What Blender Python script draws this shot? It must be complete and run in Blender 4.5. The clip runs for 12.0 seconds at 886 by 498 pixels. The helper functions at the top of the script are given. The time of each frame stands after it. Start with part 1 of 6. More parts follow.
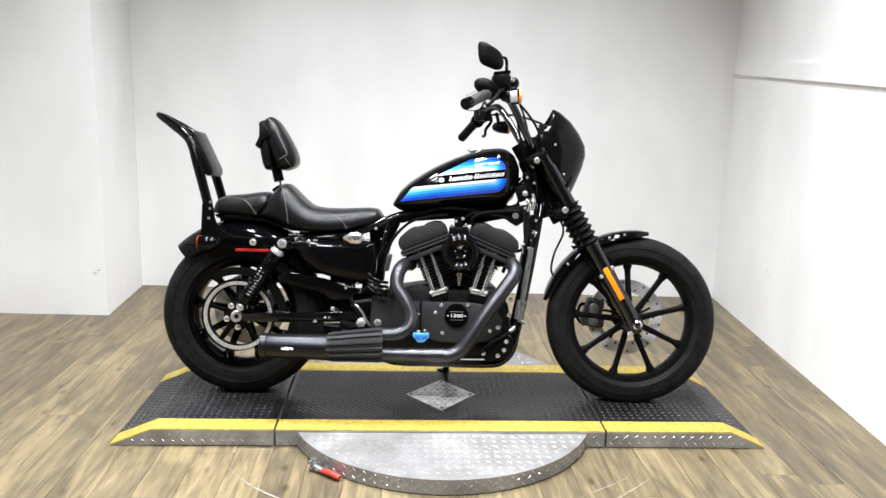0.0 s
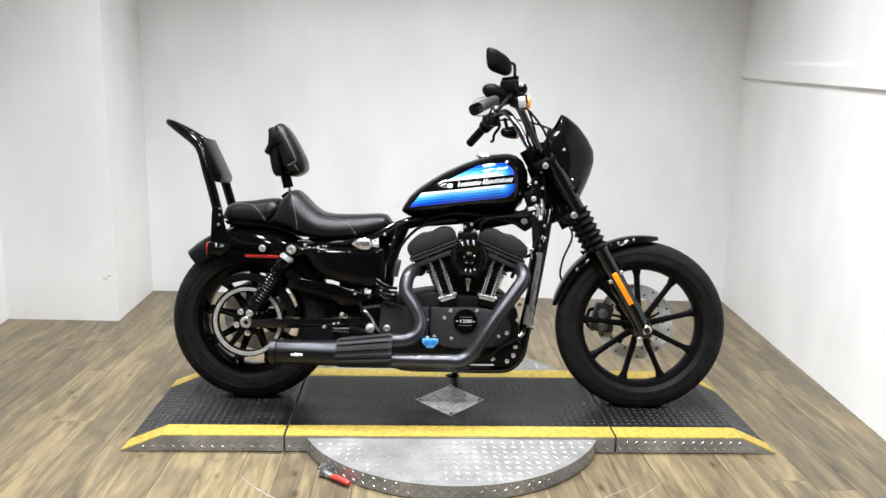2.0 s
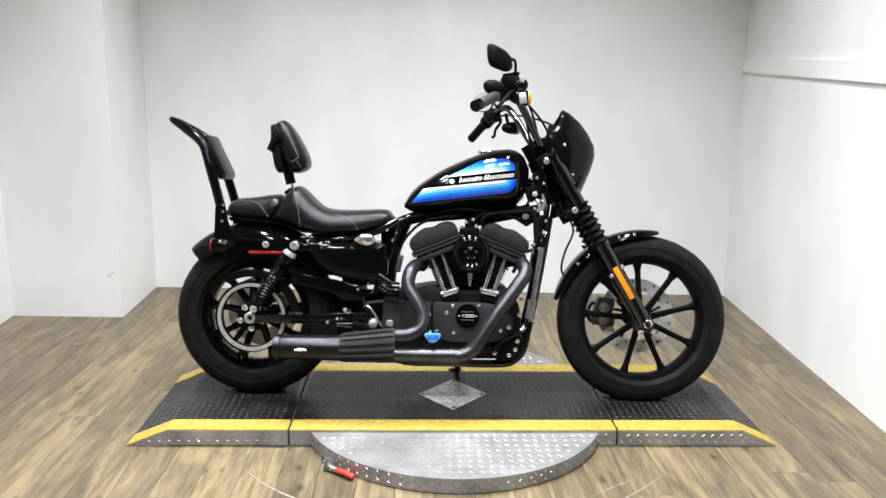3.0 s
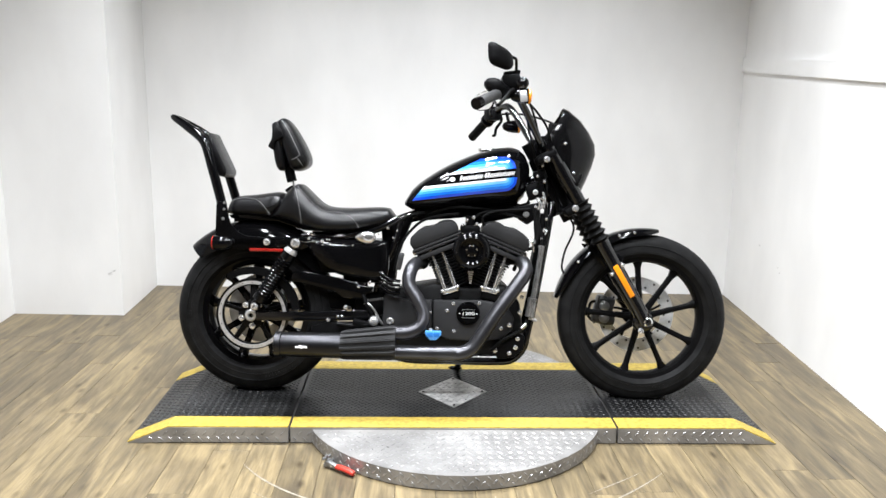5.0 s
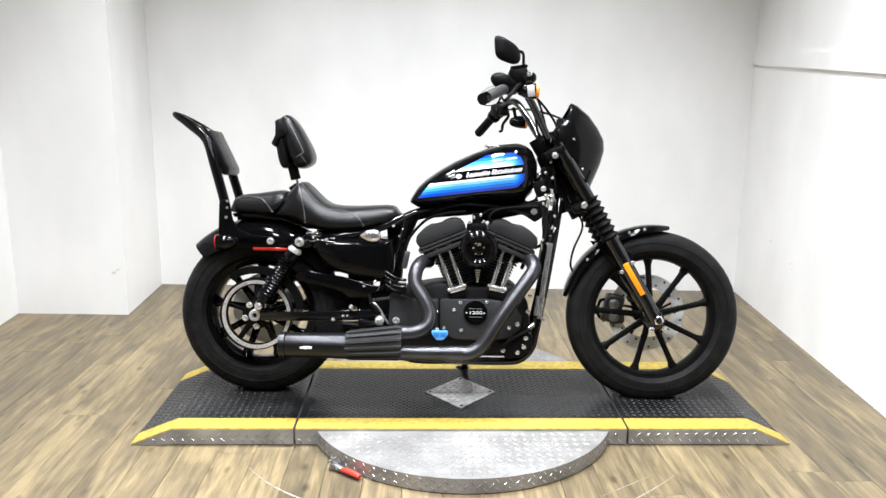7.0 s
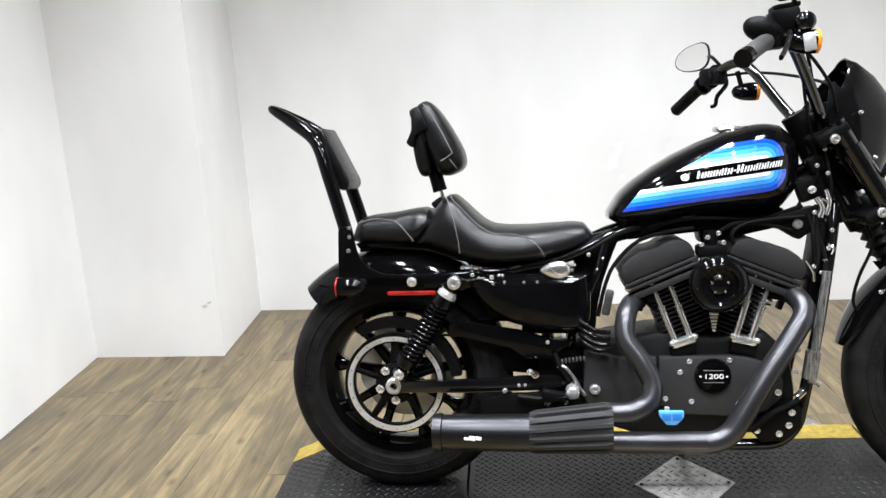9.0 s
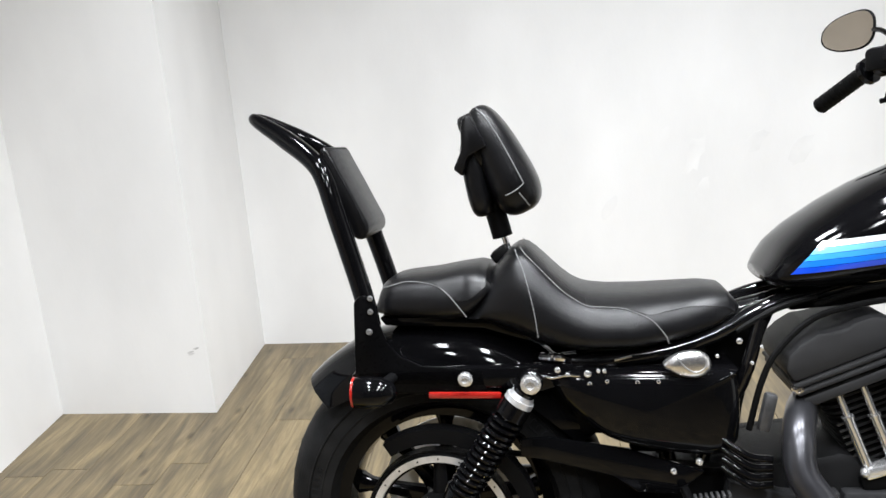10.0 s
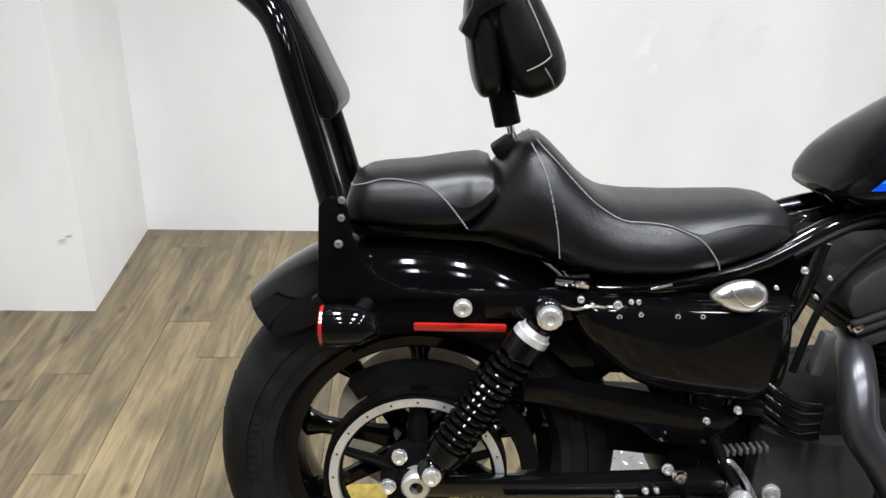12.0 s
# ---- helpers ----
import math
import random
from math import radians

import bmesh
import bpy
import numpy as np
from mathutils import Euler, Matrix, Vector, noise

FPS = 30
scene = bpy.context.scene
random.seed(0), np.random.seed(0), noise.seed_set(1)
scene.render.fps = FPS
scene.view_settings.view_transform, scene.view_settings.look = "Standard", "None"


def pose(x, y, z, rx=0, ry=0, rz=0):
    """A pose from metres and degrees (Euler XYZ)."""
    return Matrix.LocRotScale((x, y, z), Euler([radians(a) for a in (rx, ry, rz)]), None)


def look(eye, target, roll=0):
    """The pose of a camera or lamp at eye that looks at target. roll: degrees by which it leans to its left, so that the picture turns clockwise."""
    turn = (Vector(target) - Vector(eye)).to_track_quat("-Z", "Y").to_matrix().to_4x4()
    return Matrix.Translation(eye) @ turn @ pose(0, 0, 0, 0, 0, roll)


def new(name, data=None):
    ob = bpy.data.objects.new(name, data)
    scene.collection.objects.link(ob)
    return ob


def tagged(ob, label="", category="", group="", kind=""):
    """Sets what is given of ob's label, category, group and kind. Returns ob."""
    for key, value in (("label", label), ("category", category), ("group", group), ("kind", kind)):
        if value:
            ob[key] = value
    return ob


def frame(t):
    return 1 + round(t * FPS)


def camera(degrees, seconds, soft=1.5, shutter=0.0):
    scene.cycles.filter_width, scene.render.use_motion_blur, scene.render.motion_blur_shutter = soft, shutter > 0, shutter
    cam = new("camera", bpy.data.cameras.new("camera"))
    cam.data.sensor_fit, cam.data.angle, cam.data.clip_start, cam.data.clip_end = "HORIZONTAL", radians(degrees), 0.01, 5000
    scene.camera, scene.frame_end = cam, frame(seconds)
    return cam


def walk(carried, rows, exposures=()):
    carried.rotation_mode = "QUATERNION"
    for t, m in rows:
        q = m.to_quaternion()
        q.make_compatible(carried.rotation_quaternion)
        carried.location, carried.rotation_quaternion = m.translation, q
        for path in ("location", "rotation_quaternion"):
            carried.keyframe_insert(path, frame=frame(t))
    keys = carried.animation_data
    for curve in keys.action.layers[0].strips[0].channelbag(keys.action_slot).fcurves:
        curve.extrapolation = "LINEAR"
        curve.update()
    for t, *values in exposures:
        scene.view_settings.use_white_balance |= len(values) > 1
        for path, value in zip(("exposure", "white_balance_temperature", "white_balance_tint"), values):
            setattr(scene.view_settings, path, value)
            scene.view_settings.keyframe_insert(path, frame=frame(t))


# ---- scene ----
cam = camera(58.0, 12.0)
EXPOSURES = [(0.0, 0.02), (1.0, -0.04), (2.0, -0.15), (3.0, -0.15), (5.0, 0.04), (6.5, 0.14), (8.5, 0.05), (9.5, -0.04), (10.5, -0.08), (11.5, -0.16), (12.0, -0.23)]
PATH = [
    (0, (-0.1345, -3.027, 1.266), (-0.0355, -1.072, 0.855), 1.6),
    (0.5, (-0.1345, -3.02, 1.27), (-0.0385, -1.065, 0.859), 1.4),
    (1, (-0.1335, -3.012, 1.269), (-0.0395, -1.056, 0.86), 1.5),
    (1.5, (-0.1335, -3.017, 1.269), (-0.0515, -1.059, 0.87), 1.4),
    (2, (-0.1365, -3.028, 1.274), (-0.0585, -1.07, 0.871), 1.3),
    (2.5, (-0.1355, -3.035, 1.28), (-0.0565, -1.082, 0.859), 1.1),
    (3, (-0.1385, -3.048, 1.279), (-0.0645, -1.093, 0.864), 1.0),
    (5, (-0.1395, -3.056, 1.269), (-0.0665, -1.1, 0.856), 1.1),
    (5.5, (-0.1395, -3.042, 1.276), (-0.0645, -1.084, 0.871), 0.8),
    (6, (-0.1355, -3.027, 1.281), (-0.0595, -1.07, 0.875), 0.7),
    (6.5, (-0.1315, -3.02, 1.267), (-0.0685, -1.065, 0.852), 0.9),
    (6.7, (-0.1295, -3.018, 1.271), (-0.0665, -1.065, 0.846), 0.9),
    (8.3, (-0.2875, -2.596, 1.245), (-0.4375, -0.645, 0.831), -2.5),
    (8.5, (-0.3195, -2.457, 1.249), (-0.5895, -0.529, 0.789), -1.5),
    (8.7, (-0.366, -2.2971, 1.2378), (-0.6709, -0.3771, 0.7679), -1.9),
    (9, (-0.4425, -2.084, 1.233), (-0.6015, -0.146, 0.761), -3.0),
    (9.2, (-0.4806, -1.9428, 1.2433), (-0.5562, -0.0123, 0.7261), -4.6),
    (9.5, (-0.5165, -1.719, 1.225), (-0.6175, 0.216, 0.729), -3.9),
    (9.7, (-0.5278, -1.5631, 1.2385), (-0.7252, 0.3677, 0.7557), -3.5),
    (10, (-0.5785, -1.366, 1.245), (-0.7835, 0.554, 0.722), -4.1),
    (10.3, (-0.6534, -1.2308, 1.2444), (-0.662, 0.6869, 0.6764), -2.1),
    (10.5, (-0.7005, -1.155, 1.254), (-0.5745, 0.763, 0.703), -3.9),
    (10.7, (-0.7403, -1.1081, 1.2616), (-0.5998, 0.8074, 0.704), -1.5),
    (11, (-0.771, -1.0626, 1.2673), (-0.6656, 0.8563, 0.7134), -1.6),
    (11.2, (-0.7745, -1.051, 1.2604), (-0.6852, 0.8571, 0.6678), -1.1),
    (11.5, (-0.7782, -1.0391, 1.237), (-0.6908, 0.8438, 0.5684), -0.9),
    (11.8, (-0.7799, -1.0498, 1.2112), (-0.6737, 0.7969, 0.4505), 0.4),
    (12, (-0.7788, -1.0452, 1.1759), (-0.6674, 0.7777, 0.3608), 1.3),
]
walk(cam, [(t, look(eye, target, roll)) for t, eye, target, roll in PATH], EXPOSURES)

# ---- world, lights ----
world = bpy.data.worlds.new("world")
scene.world = world
world.use_nodes = True
world.node_tree.nodes["Background"].inputs[0].default_value = (0.9, 0.95, 1.0, 1)
world.node_tree.nodes["Background"].inputs[1].default_value = 0.3
CEIL = 3.0
LAMPS = [(x, y) for y in (-2.4, -1.1, 0.2) for x in (-1.06, -0.19, 0.68)]
LAMP_W = 30.5
for lx, ly in LAMPS:
    lamp = bpy.data.lights.new("ceiling_lamp", "AREA")
    lamp.shape, lamp.size, lamp.size_y = "RECTANGLE", 0.16, 0.5
    lamp.spread = radians(122)
    lamp.energy, lamp.color = LAMP_W, (0.925, 0.957, 1.002)
    ob = new("ceiling_lamp", lamp)
    ob.matrix_world = pose(lx, ly, CEIL - 0.075)


# ---- materials ----
def mk(name, base, rough=0.5, metal=0.0, vary=0.12, scale=12.0, bump=0.0, bscale=150.0, coat=0.0,
       stretch=(1, 1, 1), rvary=0.12, emit=0.0, spec=0.5):
    """A surface with coarse and fine variation of colour, of gloss and of relief."""
    m = bpy.data.materials.new(name)
    m.use_nodes = True
    nt = m.node_tree
    n, l = nt.nodes, nt.links
    b = n["Principled BSDF"]
    tc = n.new("ShaderNodeTexCoord")
    mp = n.new("ShaderNodeMapping")
    mp.inputs["Scale"].default_value = stretch
    l.new(tc.outputs["Object"], mp.inputs[0])
    a = n.new("ShaderNodeTexNoise")
    a.inputs["Scale"].default_value, a.inputs["Detail"].default_value = scale, 5
    l.new(mp.outputs[0], a.inputs["Vector"])
    r = n.new("ShaderNodeValToRGB")
    r.color_ramp.elements[0].position, r.color_ramp.elements[1].position = 0.3, 0.7
    r.color_ramp.elements[0].color = (*[c * (1 - vary) for c in base], 1)
    r.color_ramp.elements[1].color = (*[min(1, c * (1 + vary)) for c in base], 1)
    l.new(a.outputs[0], r.inputs[0])
    l.new(r.outputs[0], b.inputs["Base Color"])
    f = n.new("ShaderNodeTexNoise")
    f.inputs["Scale"].default_value, f.inputs["Detail"].default_value = bscale, 3
    l.new(mp.outputs[0], f.inputs["Vector"])
    q = n.new("ShaderNodeMapRange")
    q.inputs["To Min"].default_value, q.inputs["To Max"].default_value = max(0.02, rough - rvary), min(1, rough + rvary)
    l.new(f.outputs[0], q.inputs[0])
    l.new(q.outputs[0], b.inputs["Roughness"])
    b.inputs["Metallic"].default_value = metal
    b.inputs["Coat Weight"].default_value = coat
    b.inputs["Coat Roughness"].default_value = 0.04
    b.inputs["Specular IOR Level"].default_value = spec
    if bump:
        k = n.new("ShaderNodeBump")
        k.inputs["Strength"].default_value, k.inputs["Distance"].default_value = bump, 0.002
        l.new(f.outputs[0], k.inputs["Height"])
        l.new(k.outputs[0], b.inputs["Normal"])
    if emit:
        b.inputs["Emission Color"].default_value = (*base, 1)
        b.inputs["Emission Strength"].default_value = emit
    return m


WALL = mk("white_wall_paint", (0.83, 0.825, 0.815), 0.55, vary=0.06, scale=2.4, stretch=(1, 1, 0.55), bump=0.15, bscale=90, spec=0.3)
# unseen ceiling and front walls, toned to shape reflections in paint and mirror
CEILM = mk("dark_grey_ceiling", (0.04, 0.04, 0.041), 0.9, vary=0.1, bump=0.2)
DARKWALL = mk("dark_grey_shop_wall", (0.05, 0.047, 0.043), 0.8, vary=0.15, scale=3, bump=0.2)
TANWALL = mk("tan_shop_wall", (0.36, 0.31, 0.25), 0.8, vary=0.1, scale=3, bump=0.2)
HOUSING = mk("lamp_housing_white", (0.75, 0.75, 0.74), 0.4)
GLOSS = mk("gloss_black_paint", (0.002, 0.002, 0.0023), 0.07, vary=0.2, rvary=0.03, coat=0.08, spec=0.15)
BARGLOSS = mk("polished_black_chrome", (0.003, 0.003, 0.0034), 0.08, vary=0.2, rvary=0.03, coat=0.3, spec=0.4)
PLATEBLACK = mk("black_plate_enamel", (0.0018, 0.0018, 0.002), 0.3, vary=0.2, spec=0.05)
SATIN = mk("satin_black_powder_coat", (0.0035, 0.0035, 0.0038), 0.42, vary=0.2, bump=0.25, bscale=900, spec=0.065)
MATTE = mk("wrinkle_black_enamel", (0.017, 0.017, 0.0178), 0.5, vary=0.2, bump=0.5, bscale=700, spec=0.22)
CASE = mk("charcoal_engine_enamel", (0.024, 0.024, 0.0252), 0.42, vary=0.2, bump=0.3, bscale=700, spec=0.2)
FIN = mk("black_fin_enamel", (0.005, 0.005, 0.0052), 0.5, vary=0.2, bump=0.3, bscale=700, spec=0.12)
PIPE = mk("dark_grey_ceramic_pipe", (0.050, 0.050, 0.055), 0.30, metal=0.75, vary=0.2, scale=14, rvary=0.03)
CAN = mk("brushed_black_muffler", (0.032, 0.032, 0.035), 0.32, metal=0.9, vary=0.2, stretch=(1, 40, 40), rvary=0.03)
WEAVE = mk("black_ribbed_vinyl", (0.004, 0.004, 0.0045), 0.33, vary=0.2, scale=18, spec=0.3, rvary=0.1)
LEATHER = mk("black_vinyl_leather", (0.0036, 0.0036, 0.0041), 0.30, vary=0.25, scale=18, bump=0.18, bscale=900, spec=0.24, rvary=0.12)
THREAD = mk("grey_stitching_thread", (0.17, 0.17, 0.17), 0.8, vary=0.3, scale=400)
RUBBER = mk("tyre_rubber", (0.0095, 0.0095, 0.0097), 0.55, vary=0.4, scale=25, bump=0.4, bscale=300, spec=0.10)
GRIP = mk("black_grip_rubber", (0.003, 0.003, 0.003), 0.5, bump=0.5, bscale=500, spec=0.09)
BELT = mk("grey_belt_rubber", (0.045, 0.045, 0.045), 0.5, vary=0.3, scale=60)
GREYGRIP = mk("grey_grip_sleeve", (0.035, 0.035, 0.036), 0.5, bump=0.4, bscale=500)
CHROME = mk("chrome", (0.78, 0.78, 0.79), 0.08, metal=1.0, vary=0.04, rvary=0.04)
ALU = mk("machined_aluminium", (0.70, 0.70, 0.71), 0.36, metal=0.75, vary=0.1, scale=60)
POLALU = mk("polished_aluminium", (0.72, 0.71, 0.70), 0.24, metal=0.95, vary=0.08, scale=60, rvary=0.06)
STEEL = mk("brake_disc_steel", (0.80, 0.80, 0.80), 0.42, metal=0.35, vary=0.1, scale=50)
SATINCHROME = mk("satin_chrome", (0.78, 0.78, 0.78), 0.22, metal=0.80, vary=0.05, rvary=0.06)
ROD = mk("polished_steel_tube", (0.84, 0.84, 0.84), 0.13, metal=0.92, vary=0.05, rvary=0.05)
STREAK = mk("brushed_grey_steel", (0.34, 0.34, 0.34), 0.3, metal=0.85, vary=0.6, scale=40, stretch=(6, 6, 0.6))
DARKCAST = mk("dark_cast_metal", (0.07, 0.07, 0.072), 0.4, metal=0.6, vary=0.3, scale=50)
GREYCAST = mk("grey_cast_metal", (0.25, 0.25, 0.25), 0.45, metal=0.7, vary=0.2, scale=40)
RED = mk("red_reflector", (0.25, 0.010, 0.007), 0.2, vary=0.12, scale=300, coat=0.6)
REDGRIP = mk("red_plastic_handle", (0.62, 0.04, 0.025), 0.4, vary=0.12)
AMBER = mk("amber_reflector", (0.85, 0.27, 0.01), 0.22, vary=0.1, scale=300, coat=0.6)
BLUES = [mk("stripe_" + w, c, 0.12, vary=0.05, rvary=0.03, coat=1.0) for w, c in (
    ("white", (0.82, 0.84, 0.86)), ("ice_blue", (0.17, 0.50, 0.86)), ("sky_blue", (0.045, 0.30, 0.82)),
    ("mid_blue", (0.010, 0.16, 0.74)), ("deep_blue", (0.004, 0.060, 0.60)))]
DECAL = mk("white_decal", (0.8, 0.8, 0.8), 0.2, vary=0.05, coat=0.6)
BLUEPL = mk("blue_anodised_bracket", (0.10, 0.36, 0.80), 0.35, metal=0.2, vary=0.15, scale=60)
# deeper copy of the bracket blue, as shade in its compartments
BLUEDARK = mk("shaded_blue_recess", (0.03, 0.20, 0.62), 0.4, metal=0.3, vary=0.15, scale=60)
MIRROR = mk("mirror_glass", (0.88, 0.88, 0.88), 0.03, metal=1.0, vary=0.01, rvary=0.01)
SMOKE = mk("smoked_black_plastic", (0.003, 0.003, 0.0032), 0.12, vary=0.2, rvary=0.05, coat=0.04, spec=0.12)
PLATE = mk("black_tread_plate", (0.0098, 0.0098, 0.0103), 0.34, vary=0.6, scale=5, metal=0.15, bump=0.3, rvary=0.14, spec=0.38)
WORNLUG = mk("worn_tread_lugs", (0.021, 0.021, 0.0207), 0.42, vary=0.7, scale=6, metal=0.5, rvary=0.14)
ALUPLATE = mk("aluminium_tread_plate", (0.275, 0.268, 0.26), 0.42, metal=0.4, vary=0.3, scale=7, bump=0.2, rvary=0.12)
ALUDIA = mk("scuffed_aluminium_cover", (0.46, 0.455, 0.445), 0.4, metal=0.5, vary=0.4, scale=30, bump=0.2, rvary=0.12)
ALULUG = mk("polished_tread_lugs", (0.42, 0.42, 0.42), 0.30, metal=0.85, vary=0.25, scale=9, rvary=0.1)
YELLOW = mk("yellow_safety_paint", (0.38, 0.275, 0.045), 0.55, vary=0.28, scale=60, bump=0.3)
# near-black: painted shade of holes and deck undersides, also the cover screws
DARKGAP = mk("shade_and_screw_black", (0.01, 0.01, 0.01), 0.8)
FRAMEW = mk("dark_stained_wood", (0.035, 0.024, 0.018), 0.5, vary=0.6, scale=20, stretch=(6, 6, 0.6), bump=0.4)
MESHM = mk("grey_expanded_metal", (0.18, 0.19, 0.21), 0.4, metal=0.7)
SHEET = mk("pale_blue_sheet", (0.80, 0.86, 0.95), 0.5, vary=0.1, scale=6)


def rib_relief(m, pitch):
    """Adds fine slanted ribs to a material's relief."""
    nt = m.node_tree
    n, l = nt.nodes, nt.links
    tc, mp, w, k = n.new("ShaderNodeTexCoord"), n.new("ShaderNodeMapping"), n.new("ShaderNodeTexWave"), n.new("ShaderNodeBump")
    mp.inputs["Rotation"].default_value = (0, 0, radians(58))
    l.new(tc.outputs["Object"], mp.inputs[0])
    l.new(mp.outputs[0], w.inputs["Vector"])
    w.inputs["Scale"].default_value = 0.314 / pitch
    w.inputs["Distortion"].default_value = 0.4
    k.inputs["Strength"].default_value, k.inputs["Distance"].default_value = 0.3, 0.0004
    l.new(w.outputs["Fac"], k.inputs["Height"])
    l.new(k.outputs[0], n["Principled BSDF"].inputs["Normal"])


rib_relief(WEAVE, 0.0032)


def plank_material():
    m = bpy.data.materials.new("greige_wood_plank")
    m.use_nodes = True
    nt = m.node_tree
    n, l = nt.nodes, nt.links
    b = n["Principled BSDF"]
    tc, info = n.new("ShaderNodeTexCoord"), n.new("ShaderNodeObjectInfo")
    off = n.new("ShaderNodeVectorMath")
    off.operation = "MULTIPLY_ADD"
    off.inputs[1].default_value = (1, 1, 1)
    sc = n.new("ShaderNodeVectorMath")
    sc.operation = "SCALE"
    sc.inputs["Scale"].default_value = 37.0
    cx = n.new("ShaderNodeCombineXYZ")
    l.new(info.outputs["Random"], cx.inputs[0])
    l.new(info.outputs["Random"], cx.inputs[1])
    l.new(cx.outputs[0], sc.inputs[0])
    l.new(tc.outputs["Object"], off.inputs[0])
    l.new(sc.outputs[0], off.inputs[2])
    mp = n.new("ShaderNodeMapping")
    mp.inputs["Scale"].default_value = (1.0, 0.085, 1.0)
    l.new(off.outputs[0], mp.inputs[0])
    big = n.new("ShaderNodeTexNoise")
    big.inputs["Scale"].default_value, big.inputs["Detail"].default_value, big.inputs["Distortion"].default_value = 30, 8, 1.1
    fine = n.new("ShaderNodeTexNoise")
    fine.inputs["Scale"].default_value, fine.inputs["Detail"].default_value = 140, 6
    l.new(mp.outputs[0], big.inputs["Vector"])
    l.new(mp.outputs[0], fine.inputs["Vector"])
    ramp = n.new("ShaderNodeValToRGB")
    e = ramp.color_ramp.elements
    e[0].position, e[0].color = 0.26, (0.107, 0.086, 0.0555, 1)
    e[1].position, e[1].color = 0.68, (0.265, 0.207, 0.119, 1)
    mid = e.new(0.45)
    mid.color = (0.160, 0.126, 0.0745, 1)
    add = n.new("ShaderNodeMath")
    add.operation = "MULTIPLY_ADD"
    add.inputs[1].default_value = 0.20
    l.new(info.outputs["Random"], add.inputs[0])
    l.new(big.outputs[0], add.inputs[2])
    sub = n.new("ShaderNodeMath")
    sub.operation = "SUBTRACT"
    sub.inputs[1].default_value = 0.09
    l.new(add.outputs[0], sub.inputs[0])
    l.new(sub.outputs[0], ramp.inputs[0])
    mix = n.new("ShaderNodeMixRGB")
    mix.blend_type = "MULTIPLY"
    mix.inputs[0].default_value = 0.42
    fr = n.new("ShaderNodeValToRGB")
    fr.color_ramp.elements[0].position, fr.color_ramp.elements[0].color = 0.35, (0.55, 0.52, 0.48, 1)
    fr.color_ramp.elements[1].position = 0.6
    l.new(fine.outputs[0], fr.inputs[0])
    l.new(ramp.outputs[0], mix.inputs[1])
    l.new(fr.outputs[0], mix.inputs[2])
    # broad blotches of grey-brown and straw
    mb = n.new("ShaderNodeMapping")
    mb.inputs["Scale"].default_value = (1.0, 0.30, 1.0)
    l.new(off.outputs[0], mb.inputs[0])
    blot = n.new("ShaderNodeTexNoise")
    blot.inputs["Scale"].default_value, blot.inputs["Detail"].default_value, blot.inputs["Distortion"].default_value = 7, 6, 1.0
    l.new(mb.outputs[0], blot.inputs["Vector"])
    br = n.new("ShaderNodeValToRGB")
    br.color_ramp.elements[0].position, br.color_ramp.elements[0].color = 0.41, (0.66, 0.652, 0.645, 1)
    br.color_ramp.elements[1].position, br.color_ramp.elements[1].color = 0.57, (1.0, 0.985, 0.92, 1)
    l.new(blot.outputs[0], br.inputs[0])
    mix3 = n.new("ShaderNodeMixRGB")
    mix3.blend_type = "MULTIPLY"
    mix3.inputs[0].default_value = 0.9
    l.new(mix.outputs[0], mix3.inputs[1])
    l.new(br.outputs[0], mix3.inputs[2])
    # small dark knots and specks
    mk2 = n.new("ShaderNodeMapping")
    mk2.inputs["Scale"].default_value = (1.0, 0.45, 1.0)
    l.new(off.outputs[0], mk2.inputs[0])
    vor = n.new("ShaderNodeTexVoronoi")
    vor.inputs["Scale"].default_value = 11.0
    l.new(mk2.outputs[0], vor.inputs["Vector"])
    kr = n.new("ShaderNodeValToRGB")
    kr.color_ramp.elements[0].position, kr.color_ramp.elements[0].color = 0.05, (0.30, 0.27, 0.24, 1)
    kr.color_ramp.elements[1].position = 0.17
    l.new(vor.outputs["Distance"], kr.inputs[0])
    mix2 = n.new("ShaderNodeMixRGB")
    mix2.blend_type = "MULTIPLY"
    mix2.inputs[0].default_value = 0.75
    l.new(mix3.outputs[0], mix2.inputs[1])
    l.new(kr.outputs[0], mix2.inputs[2])
    l.new(mix2.outputs[0], b.inputs["Base Color"])
    b.inputs["Roughness"].default_value = 0.42
    k = n.new("ShaderNodeBump")
    k.inputs["Strength"].default_value, k.inputs["Distance"].default_value = 0.3, 0.001
    l.new(fine.outputs[0], k.inputs["Height"])
    l.new(k.outputs[0], b.inputs["Normal"])
    return m


PLANK = plank_material()


# ---- mesh helpers ----
def finish(name, bm, material, smooth=True, angle=40):
    bmesh.ops.recalc_face_normals(bm, faces=bm.faces)
    me = bpy.data.meshes.new(name)
    bm.to_mesh(me)
    bm.free()
    if smooth:
        me.polygons.foreach_set("use_smooth", [True] * len(me.polygons))
        me.set_sharp_from_angle(angle=radians(angle))
    me.materials.append(material)
    return me


def part(name, bm, material, parent=None, label="", smooth=True, angle=40):
    ob = new(name, finish(name, bm, material, smooth, angle))
    if parent is not None:
        ob.parent = parent
    if label:
        ob["label"] = label
    return ob


def thing(name, label, category, m=None, group="", kind=""):
    ob = new(name)
    ob.empty_display_size = 0.05
    if m is not None:
        ob.matrix_basis = m
    return tagged(ob, label, category, group, kind)


def B():
    return bmesh.new()


